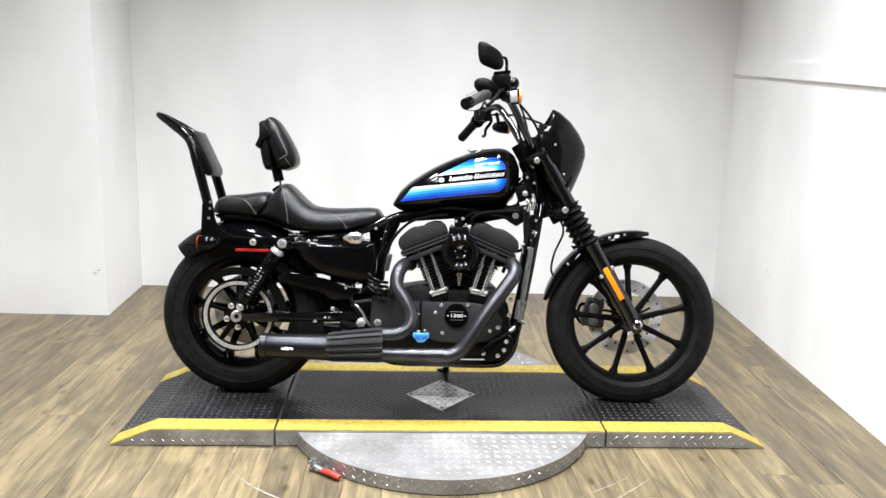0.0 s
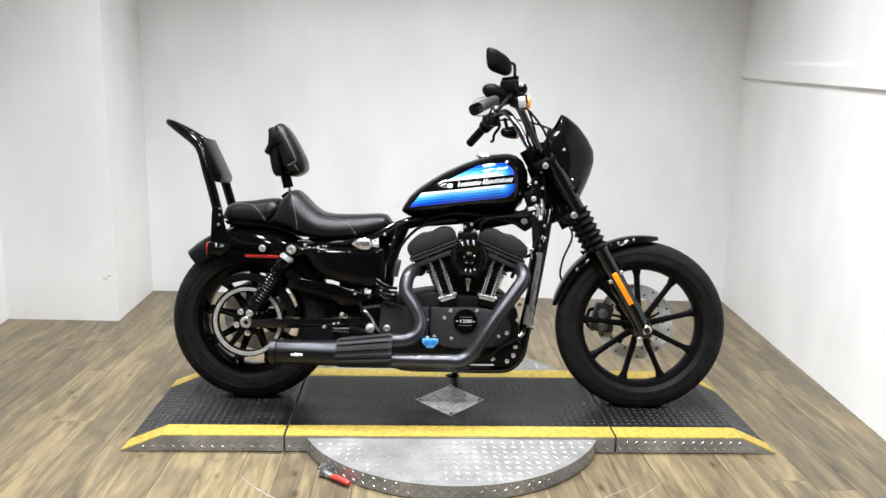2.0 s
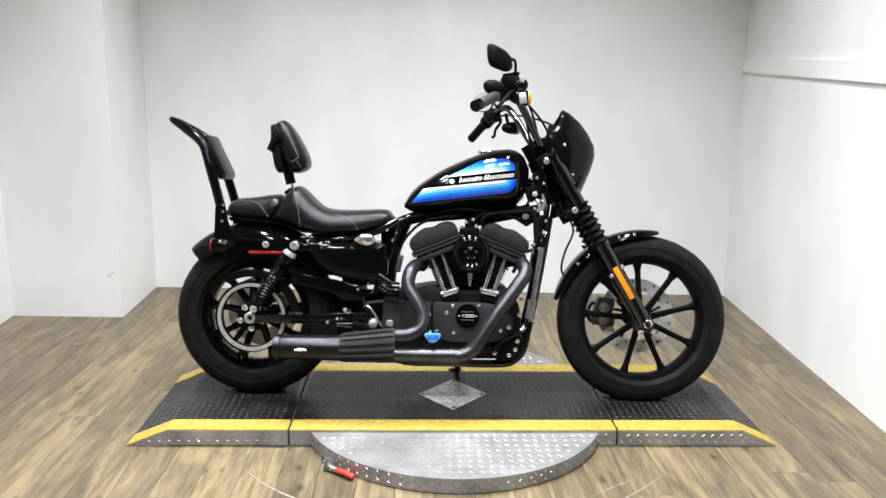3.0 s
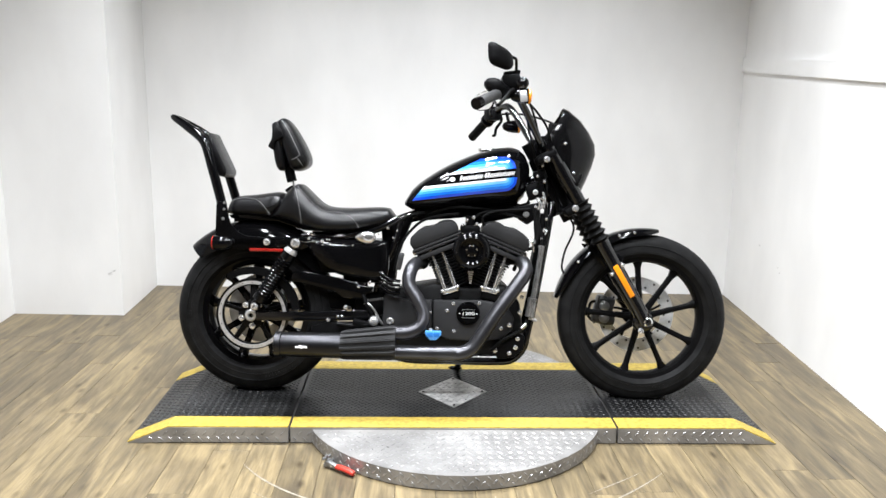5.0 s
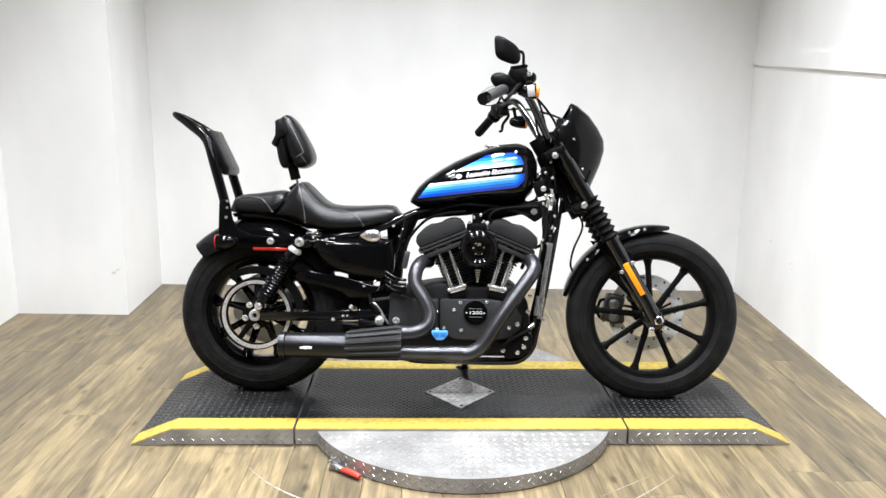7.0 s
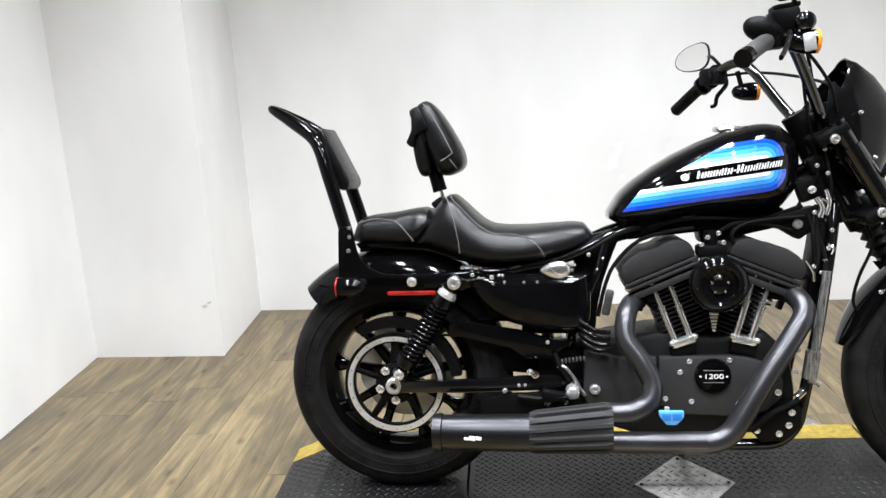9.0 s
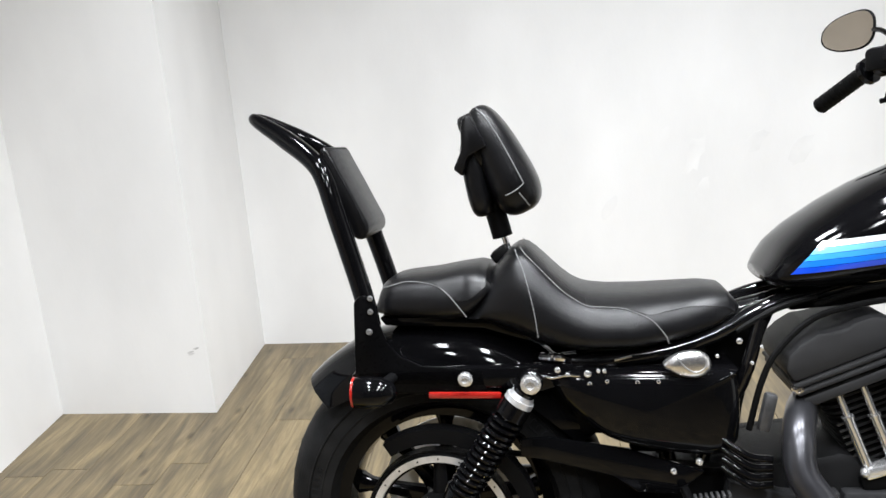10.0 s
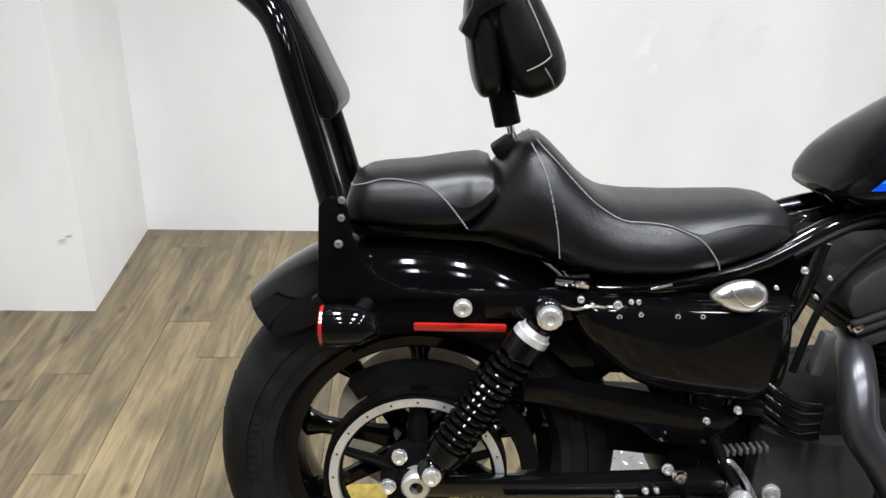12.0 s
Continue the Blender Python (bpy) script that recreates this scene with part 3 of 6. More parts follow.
def tyre_profile(R, r, w, n=14):
    """Half-round tread, sidewalls and beads, as (radius, y)."""
    pr = [(r - 0.012, -w * 0.55), (r, -w * 0.72)]
    for i in range(n + 1):
        a = math.pi * i / n
        pr.append((r + 0.012 + (R - r - 0.012) * math.sin(a) ** 0.62, -w * math.copysign(abs(math.cos(a)) ** 0.85, math.cos(a)) if abs(math.cos(a)) > 1e-6 else 0))
    pr += [(r, w * 0.72), (r - 0.012, w * 0.55)]
    return pr


def grooves(bm, c, R, w, count, spread):
    """Short slanted cuts shown as raised ribs of rubber over the tread."""
    for i in range(count):
        a = 2 * math.pi * i / count
        for s in (-1, 1):
            p = []
            for k in range(4):
                u = k / 3
                ang = a + spread * u + (0.5 * spread if s > 0 else 0)
                y = s * w * (0.25 + 0.6 * u)
                rr = R - 0.002 - (R * 0.0 + 0.055) * (abs(y) / w) ** 2.6 + 0.0012
                p.append((c[0] + rr * math.cos(ang), c[1] + y, c[2] + rr * math.sin(ang)))
            tube(bm, p, 0.0028, 4, 2)


def sidewall_marks(parent, c, r0, r1, y, count):
    """Raised rings and a run of lettering bars on a tyre's side."""
    bm = B()
    for r in (r0, r1):
        lathe(bm, [(r - 0.0022, y + 0.002), (r - 0.001, y - 0.0016), (r + 0.001, y - 0.0016), (r + 0.0022, y + 0.002)], c, 72, close=True)
    part("sidewall_ring", bm, RUBBER, parent)["kind"] = "stuff"
    bm = B()
    rm = (r0 + r1) / 2
    for base in (40, 160, 280):
        for k in range(count):
            a = radians(base + k * 3.2)
            R2 = Matrix.Translation(Vector(c) + Vector((rm * math.cos(a), y, rm * math.sin(a)))) @ tilt(-math.degrees(a), "Y")
            box(bm, (0, 0, 0), (0.011, 0.003, 0.0075 if k % 3 else 0.004), 0, R2)
    part("lettering_bar", bm, RUBBER, parent)["kind"] = "stuff"


def wheel_rim(bm, c, ro, half, spokes, a0, hub, sw, sy=0.012, lip=0.018):
    """A cast rim: barrel with lips, spokes and hub."""
    lathe(bm, [(ro + 0.006, -half), (ro + 0.008, -half + 0.006), (ro - 0.006, -half + 0.014), (ro - 0.012, 0), (ro - 0.006, half - 0.014),
               (ro + 0.008, half - 0.006), (ro + 0.006, half), (ro - lip, half - 0.004), (ro - lip - 0.006, half * 0.5), (ro - lip - 0.008, 0),
               (ro - lip - 0.006, -half * 0.5), (ro - lip, -half + 0.004)], c, 64, close=True)
    lathe(bm, [(hub * 0.5, -half * 0.9), (hub * 0.85, -half * 0.85), (hub, -half * 0.4), (hub, half * 0.4), (hub * 0.85, half * 0.85), (hub * 0.5, half * 0.9)], c, 32)
    made = []
    for k in range(spokes):
        a = radians(a0 + 360 * k / spokes)
        ca, sa = math.cos(a), math.sin(a)
        loops = []
        for r, w, d in ((hub * 0.8, sw * 1.25, sy * 1.5), (hub * 1.5, sw, sy * 1.2), (ro * 0.6, sw * 0.86, sy), (ro - lip - 0.03, sw * 0.95, sy), (ro - lip - 0.002, sw * 1.7, sy * 1.3)):
            x, z = c[0] + r * ca, c[2] + r * sa
            loops.append([(x - sa * u * w, c[1] + v * d, z + ca * u * w) for u, v in ((-1, -0.5), (-0.5, -1), (0.5, -1), (1, -0.5), (1, 0.5), (0.5, 1), (-0.5, 1), (-1, 0.5))])
        made.append(rings(B(), loops))
    return made


BIKE = pose(0, -0.075, TOP - 0.001, -8.0, 0, -3.0)
bike = thing("motorcycle", "black cruiser motorcycle with blue-striped tank on its kickstand", "motorcycle", BIKE)
RW, FW = Vector((-0.750, 0, 0.312)), Vector((0.750, 0, 0.321))


def rear_wheel():
    bm = B()
    spk = wheel_rim(bm, RW, 0.204, 0.055, 9, 10, 0.05, 0.014)
    rim = part("rear_wheel", bm, GLOSS, bike, "black cast rear wheel")
    for q in spk:
        part("spoke", q, GLOSS, rim)
    bm = B()
    lathe(bm, tyre_profile(0.312, 0.208, 0.076), RW, 72, cap=False)
    part("tyre", bm, RUBBER, rim)
    bm = B()
    grooves(bm, RW, 0.312, 0.07, 30, 0.13)
    part("tread_ribs", bm, RUBBER, rim)["kind"] = "stuff"
    sidewall_marks(rim, RW, 0.238, 0.262, -0.0755, 9)
    # belt pulley with bright face
    y = -0.098
    c = RW + Vector((0, y, 0))
    bm = B()
    lathe(bm, [(0.134, -0.010), (0.136, 0.016), (0.128, 0.016), (0.112, 0.010), (0.112, -0.006)], c, 64, close=True)
    for k in range(5):
        a = radians(18 + 72 * k)
        tube(bm, [c + Vector((math.cos(a) * r, 0.004, math.sin(a) * r)) for r in (0.03, 0.07, 0.118)], (0.019, 0.013), 8, 3, 0.5)
    lathe(bm, [(0.055, 0.012), (0.055, -0.006), (0.04, -0.012), (0.02, -0.012)], c, 32)
    part("belt_pulley", bm, SATIN, rim)
    bm = B()
    lathe(bm, [(0.129, -0.010), (0.130, -0.013), (0.1175, -0.013), (0.116, -0.008)], c, 64, close=True)
    part("pulley_face", bm, ALU, rim, "bright machined ring")
    bm = B()
    for k in range(20):
        a = radians(18 * k)
        q = c + Vector((math.cos(a) * 0.1237, -0.0125, math.sin(a) * 0.1237))
        lathe(bm, [(0.0018, 0), (0.0018, -0.0012)], q, 8)
    part("pulley_hole", bm, DARKGAP, rim)["kind"] = "stuff"
    for k in range(5):
        a = radians(54 + 72 * k)
        bolt(rim, c + Vector((math.cos(a) * 0.044, -0.010, math.sin(a) * 0.044)), 0.0095)
    bm = B()
    lathe(bm, [(0.022, 0), (0.022, -0.036), (0.018, -0.040), (0.010, -0.040), (0.009, -0.022)], c, 20)
    part("axle_nut", bm, ALU, rim)
    bm = B()
    lathe(bm, [(0.140, 0.07), (0.140, 0.076), (0.075, 0.076), (0.075, 0.07)], RW, 48, close=True)
    part("brake_disc", bm, STEEL, rim)


def front_wheel():
    bm = B()
    spk = wheel_rim(bm, FW, 0.238, 0.036, 9, 15, 0.042, 0.0115, 0.011, 0.014)
    rim = part("front_wheel", bm, SATIN, bike, "black nine-spoke cast front wheel")
    for q in spk:
        part("spoke", q, SATIN, rim)
    bm = B()
    lathe(bm, tyre_profile(0.326, 0.242, 0.052), FW, 80, cap=False)
    part("tyre", bm, RUBBER, rim)
    bm = B()
    grooves(bm, FW, 0.326, 0.047, 34, 0.10)
    part("tread_ribs", bm, RUBBER, rim)["kind"] = "stuff"
    sidewall_marks(rim, FW, 0.262, 0.283, -0.0515, 8)
    c = FW + Vector((0, 0.082, 0))
    bm = B()
    lathe(bm, [(0.150, -0.003), (0.150, 0.003), (0.100, 0.003), (0.100, -0.003)], c, 64, close=True)
    part("brake_disc", bm, STEEL, rim, "drilled steel brake disc")
    bm = B()
    for k in range(30):
        a = radians(12 * k)
        rr = (0.112, 0.126, 0.138)[k % 3]
        lathe(bm, [(0.0045, -0.0036), (0.0045, 0.0036)], c + Vector((math.cos(a) * rr, 0, math.sin(a) * rr)), 8)
    part("disc_hole", bm, DARKGAP, rim)["kind"] = "stuff"
    bm = B()
    for k in range(5):
        a = radians(15 + 72 * k)
        tube(bm, [c + Vector((math.cos(a + o) * r, -0.002, math.sin(a + o) * r)) for r, o in ((0.03, 0), (0.07, 0.05), (0.104, 0.12))], (0.014, 0.011), 6, 3, 0.4)
    part("disc_carrier", bm, SATIN, rim)
    bm = B()
    rod(bm, FW + Vector((0, -0.125, 0)), FW + Vector((0, 0.12, 0)), 0.011)
    part("axle", bm, CHROME, rim)
    bm = B()
    lathe(bm, [(0.019, 0.0), (0.019, -0.010), (0.014, -0.014), (0.008, -0.014), (0.008, -0.008)], FW + Vector((0, -0.118, 0)), 6)
    part("axle_nut", bm, CHROME, rim)


# the fork slopes back by its rake
def fk(z, y=0.0, off=0.0):
    return Vector((0.388 + (0.922 - z) * 0.592 + off, y, z))


def fork():
    bm = B()
    rod(bm, fk(0.99, 0, -0.055), fk(0.70, 0, -0.055), 0.031)
    root = part("fork", bm, SATIN, bike, "black telescopic front fork")
    for s in (-1, 1):
        y = 0.103 * s
        bm = B()
        rod(bm, fk(0.965, y), fk(0.62, y), 0.0205, segs=20)
        part("fork_tube", bm, BARGLOSS, root)
        bm = B()
        rod(bm, fk(0.905, y), fk(0.765, y), 0.0265, segs=20)
        part("fork_cover", bm, BARGLOSS, root)
        # bellows
        bm = B()
        loops = []
        d = (fk(0.62) - fk(0.75)).normalized()
        side, up = Vector((0, 1, 0)), d.cross(Vector((0, 1, 0)))
        n = 26
        for i in range(n + 1):
            u = i / n
            q = fk(0.762 - 0.145 * u, y)
            r = 0.033 + 0.0065 * math.cos(2 * math.pi * u * 6.5) - 0.002 * u
            loops.append([q + (side * math.cos(a) + up * math.sin(a)) * r for a in (2 * math.pi * k / 20 for k in range(20))])
        rings(bm, loops)
        part("gaiter", bm, GRIP, root, "ribbed rubber fork gaiter")
        bm = B()
        tube(bm, [fk(0.62, y), fk(0.60, y), fk(0.45, y), fk(0.37, y), fk(0.315, y, -0.004)], (0.031, 0.028), 20, 3)
        ball(bm, FW + Vector((-0.012, y, -0.005)), (0.042, 0.022, 0.04), rot=tilt(30))
        box(bm, fk(0.43, y, -0.022), (0.03, 0.03, 0.16), 0.008, tilt(-31))
        part("fork_leg", bm, BARGLOSS, root)
        bm = B()
        box(bm, fk(0.474, y + 0.031 * s, 0.0), (0.021, 0.007, 0.135), 0.003, tilt(-30.9))
        part("reflector", bm, AMBER, root, "long amber side reflector")
        bolt(root, fk(0.922, y + 0.03 * s, -0.036), 0.0095) if s < 0 else None
        bolt(root, fk(0.743, y + 0.03 * s, -0.031), 0.010) if s < 0 else None
        if s < 0:
            bolt(root, FW + Vector((-0.025, y - 0.022, -0.035)), 0.009)
            bolt(root, fk(0.50, y, -0.03) + Vector((0, -0.028, 0)), 0.006)
            bolt(root, fk(0.535, y, 0.03) + Vector((0, -0.026, 0)), 0.006)
    for z, w in ((0.935, 0.05), (0.742, 0.055)):
        bm = B()
        box(bm, fk(z, 0, -0.028), (0.085, 0.25, 0.034), 0.012, tilt(-30.9))
        part("triple_clamp", bm, SATIN, root)
    # caliper on the left leg
    bm = B()
    box(bm, (0.618, 0.088, 0.335), (0.075, 0.06, 0.115), 0.014, tilt(14))
    box(bm, (0.640, 0.095, 0.30), (0.05, 0.075, 0.05), 0.012)
    cal = part("brake_caliper", bm, DARKCAST, bike, "dark cast front brake caliper")
    for z in (0.305, 0.355):
        bm = B()
        lathe(bm, [(0.020, 0), (0.020, -0.012), (0.015, -0.015)], (0.618, 0.055, z), 18)
        part("piston_cap", bm, GREYCAST, cal)
    bm = B()
    tube(bm, [(0.60, 0.09, 0.37), (0.57, 0.09, 0.36), (0.562, 0.09, 0.31), (0.59, 0.09, 0.28)], 0.006, 8)
    part("brake_hose", bm, GRIP, cal)


def fender(name, c, R, half, a0, a1, mat, label, drop=0.035, taper=0.0, n=28, lift=0.0):
    """A mudguard: a rolled strip round a wheel, with folded sides."""
    bm = B()
    loops = []
    for i in range(n + 1):
        u = i / n
        a = radians(a0 + (a1 - a0) * u)
        k = 1.0 - taper * (abs(2 * u - 1)) ** 6
        rr = R + lift * u * u
        row = []
        for v in range(13):
            t = -1 + 2 * v / 12
            y = half * k * math.sin(t * math.pi / 2)
            fall = drop * k * (1 - math.cos(t * math.pi / 2)) ** 1.3
            r2 = rr - fall
            row.append((c[0] + r2 * math.cos(a), y, c[2] + r2 * math.sin(a)))
        loops.append(row)
    rings(bm, loops, close_u=False)
    bmesh.ops.recalc_face_normals(bm, faces=bm.faces)
    bmesh.ops.solidify(bm, geom=bm.faces[:], thickness=0.004)
    return part(name, bm, mat, bike, label)


def front_end():
    f = fender("front_fender", FW, 0.350, 0.062, 81, 168, GLOSS, "short gloss black front fender", 0.03, 0.55)
    for s in (-1, 1):
        bm = B()
        slab(bm, [(0.52, 0.60), (0.60, 0.60), (0.66, 0.56), (0.66, 0.50), (0.62, 0.49), (0.56, 0.55)], s * 0.068, s * 0.075, 0.002)
        part("fender_bracket", bm, GLOSS, f)
    for a in (128, 108, 98, 140):
        q = FW + Vector((0.337 * math.cos(radians(a)), -0.060, 0.337 * math.sin(radians(a))))
        bolt(f, q, 0.0045, SATINCHROME, 0.006, "rivet")
    # cowl
    bm = B()
    rows = ((1.130, 0.432, 0.040, 0.008), (1.116, 0.458, 0.075, 0.040), (1.080, 0.502, 0.104, 0.105), (1.035, 0.536, 0.122, 0.168), (0.990, 0.560, 0.130, 0.205),
            (0.950, 0.563, 0.132, 0.205), (0.900, 0.550, 0.130, 0.172), (0.85, 0.530, 0.118, 0.115), (0.81, 0.512, 0.095, 0.055), (0.795, 0.503, 0.060, 0.022))
    loops = []
    for z, x, w, d in rows:
        loops.append([(x - 0.005 - d * (1 - math.cos(radians(a))) ** 0.9, 0.035 + w * math.sin(radians(a)), z - 0.02 * (abs(a) / 90) ** 2) for a in range(-90, 91, 9)])
    rings(bm, loops, close_u=False)
    bmesh.ops.recalc_face_normals(bm, faces=bm.faces)
    bmesh.ops.solidify(bm, geom=bm.faces[:], thickness=0.004)
    cowl = part("headlight_cowl", bm, SMOKE, bike, "black quarter fairing round the headlight")
    bm = B()
    lathe(bm, [(0.02, -0.11), (0.055, -0.09), (0.078, -0.045), (0.084, 0.0), (0.084, 0.012)], (0.455, 0.035, 0.905), 32, "x")
    hl = part("headlight", bm, GLOSS, bike, "round headlight with black bucket")
    bm = B()
    lathe(bm, [(0.079, 0.012), (0.07, 0.022), (0.04, 0.03), (0.01, 0.032)], (0.455, 0.035, 0.905), 32, "x")
    part("lens", bm, CHROME, hl)
    for s in (-1, 1):
        bm = B()
        tube(bm, [fk(0.80, 0.1 * s), (0.47, 0.12 * s, 0.84), (0.482, 0.122 * s, 0.87)], 0.007, 8)
        part("cowl_bracket", bm, SATIN, cowl)
        if s < 0:
            bolt(cowl, (0.423, -0.094, 0.985), 0.004)
            bolt(cowl, (0.458, -0.094, 0.875), 0.004)
    bm = B()
    slab(bm, [(0.362, 1.06), (0.376, 1.065), (0.415, 0.985), (0.38, 0.955), (0.355, 0.97)], -0.062, -0.056, 0.002)
    part("speedo_bracket", bm, SATIN, cowl)
    bm = B()
    lathe(bm, [(0.036, 0.0), (0.040, 0.03), (0.040, 0.05), (0.034, 0.052)], (0.375, 0, 0.965), 24, "z")
    part("speedometer", bm, SATIN, bike, "small round speedometer in black housing")


def handlebar():
    pts = [(0.085, -0.387, 1.096), (0.130, -0.32, 1.126), (0.175, -0.255, 1.152), (0.214, -0.215, 1.156), (0.250, -0.18, 1.119), (0.313, -0.115, 1.012), (0.338, -0.075, 0.972), (0.340, 0.0, 0.967)]
    left = [(0.083, 0.528, 1.044), (0.125, 0.45, 1.089), (0.165, 0.375, 1.127), (0.205, 0.30, 1.158), (0.242, 0.235, 1.140), (0.308, 0.135, 1.017), (0.335, 0.08, 0.972)]
    bm = B()
    tube(bm, pts + left[::-1], 0.0140, 14, 5)
    bar = part("handlebar", bm, BARGLOSS, bike, "high black handlebar")
    for s in (-1, 1):
        bm = B()
        rod(bm, (0.356, 0.05 * s, 0.925), (0.338, 0.05 * s, 0.972), 0.019)
        box(bm, (0.338, 0.05 * s, 0.972), (0.045, 0.035, 0.045), 0.008, tilt(-28))
        part("riser", bm, SATIN, bar)
    bm = B()
    tube(bm, [pts[0], pts[1], (0.153, -0.283, 1.139)], 0.0185, 16, 4)
    part("grip", bm, GREYGRIP, bar, "black rubber grip")
    bm = B()
    rod(bm, (0.077, -0.399, 1.091), (0.091, -0.378, 1.100), 0.0205)
    part("grip_end", bm, GLOSS, bar)
    bm = B()
    tube(bm, [left[0], left[1], (0.143, 0.417, 1.106)], 0.0175, 16, 4)
    part("grip", bm, GRIP, bar, "black rubber grip")
    bm = B()
    for k in range(9):
        u = k / 8
        q = Vector(left[0]).lerp(Vector(left[1]), u * 1.15 + 0.05)
        d = (Vector(left[1]) - Vector(left[0])).normalized() * 0.003
        rod(bm, q - d, q + d, 0.0192, segs=14)
    part("grip_rib", bm, GRIP, bar)
    # right switch housing, brake reservoir and lever
    bm = B()
    box(bm, (0.173, -0.25, 1.151), (0.052, 0.055, 0.05), 0.012, tilt(-30, "Z"))
    sw = part("switch_housing", bm, SATIN, bar)
    bm = B()
    box(bm, (0.205, -0.23, 1.191), (0.066, 0.058, 0.052), 0.010, tilt(-8))
    box(bm, (0.206, -0.23, 1.221), (0.060, 0.05, 0.012), 0.004, tilt(-8))
    part("brake_reservoir", bm, SATIN, bar)
    bm = B()
    tube(bm, [(0.210, -0.26, 1.159), (0.195, -0.31, 1.144), (0.170, -0.37, 1.109), (0.153, -0.40, 1.089)], (0.0065, 0.005), 8, 4, 1.3)
    part("brake_lever", bm, SATIN, bar)
    bm = B()
    ball(bm, (0.147, -0.268, 1.169), (0.042, 0.03, 0.028), rot=tilt(20))
    part("throttle_housing", bm, SATIN, bar)
    bm = B()
    box(bm, (0.162, 0.372, 1.132), (0.05, 0.06, 0.052), 0.013, tilt(30, "Z"))
    box(bm, (0.182, 0.345, 1.128), (0.04, 0.035, 0.045), 0.010, tilt(30, "Z"))
    sw = part("switch_housing", bm, SATIN, bar)
    for u in (0.0, 0.35, 0.7):
        bm = B()
        q = Vector((0.147, 0.410, 1.110)).lerp(Vector((0.190, 0.328, 1.150)), u)
        d = Vector((0.0025, -0.0048, 0.0023))
        rod(bm, q - d, q + d, 0.029, segs=18)
        part("clamp_ring", bm, GLOSS, sw)
    bm = B()
    tube(bm, [(0.20, 0.35, 1.13), (0.205, 0.36, 1.105), (0.185, 0.385, 1.075), (0.182, 0.40, 1.05), (0.172, 0.41, 1.045)], (0.007, 0.006), 8, 4)
    part("clutch_lever", bm, SATIN, bar)
    # mirrors
    def mirror(c, nrm, stem, label, glass):
        nrm = Vector(nrm).normalized()
        right = Vector((0, 0, 1)).cross(nrm).normalized()
        up = nrm.cross(right)
        bmh, bmg = B(), B()
        loops = []
        outline = []
        for k in range(40):
            a = 2 * math.pi * k / 40
            e = 0.58 if glass < 0 else 0.8
            w = 0.066 * math.copysign(abs(math.cos(a)) ** e, math.cos(a))
            h = 0.042 * math.copysign(abs(math.sin(a)) ** e, math.sin(a)) * (1 + 0.24 * math.cos(a))
            outline.append((w * (0.83 if glass < 0 else 0.86), h * 0.90 + 0.20 * w if glass < 0 else h * 1.0 + 0.12 * w))
        for sc, d in ((0.93, 0.0), (1.0, -0.002), (1.0, -0.008), (0.9, -0.018), (0.6, -0.028), (0.2, -0.032)):
            loops.append([Vector(c) + right * w * sc + up * h * sc + nrm * d for w, h in outline])
        rings(bmh, loops)
        mo = part("mirror", bmh, SATIN, bar, label)
        rings(bmg, [[Vector(c) + right * w * 0.93 + up * h * 0.93 + nrm * d for w, h in outline] for d in (0.0005, 0.0015)])
        part("mirror_glass", bmg, MIRROR, mo, "mirror glass")
        b2 = B()
        tube(b2, stem, 0.0055, 8, 5)
        part("stem", b2, GLOSS, mo)
    mirror((0.157, -0.307, 1.263), (-0.62, 0.74, -0.1), [(0.183, -0.302, 1.266), (0.210, -0.285, 1.266), (0.219, -0.265, 1.254), (0.221, -0.24, 1.194)], "black oval mirror", -1)
    mirror((0.128, 0.487, 1.204), (-0.55, -0.835, 0.02), [(0.172, 0.470, 1.205), (0.178, 0.42, 1.195), (0.19, 0.36, 1.16), (0.198, 0.345, 1.14)], "black oval mirror", 1)
    # front turn signals
    def signal(c, label):
        b2 = B()
        lathe(b2, [(0.004, -0.066), (0.015, -0.060), (0.023, -0.042), (0.0265, -0.02), (0.027, 0.0)], c, 24, "x")
        s = part("turn_signal", b2, GLOSS, bar, label)
        b2 = B()
        lathe(b2, [(0.027, 0.0), (0.0265, 0.007), (0.02, 0.011), (0.005, 0.013)], c, 24, "x")
        part("lens", b2, AMBER, s, "amber lens")
        b2 = B()
        rod(b2, Vector(c) + Vector((-0.035, 0, 0)), Vector(c) + Vector((-0.05, 0, 0.06)), 0.007)
        part("stalk", b2, SATIN, s)
    signal((0.266, -0.25, 1.139), "black bullet turn signal with amber lens")
    signal((0.272, 0.29, 1.077), "black bullet turn signal with amber lens")
    bm = B()
    ball(bm, (0.243, -0.262, 1.183), (0.0235, 0.012, 0.0225), 20, 12)
    rod(bm, (0.243, -0.262, 1.165), (0.236, -0.245, 1.148), 0.007)
    part("mirror_mount", bm, BARGLOSS, bar)
    bm = B()
    box(bm, (0.247, -0.281, 1.135), (0.026, 0.006, 0.040), 0.004, tilt(-8))
    part("signal_bracket", bm, ALU, bar, "bright bare metal bracket")
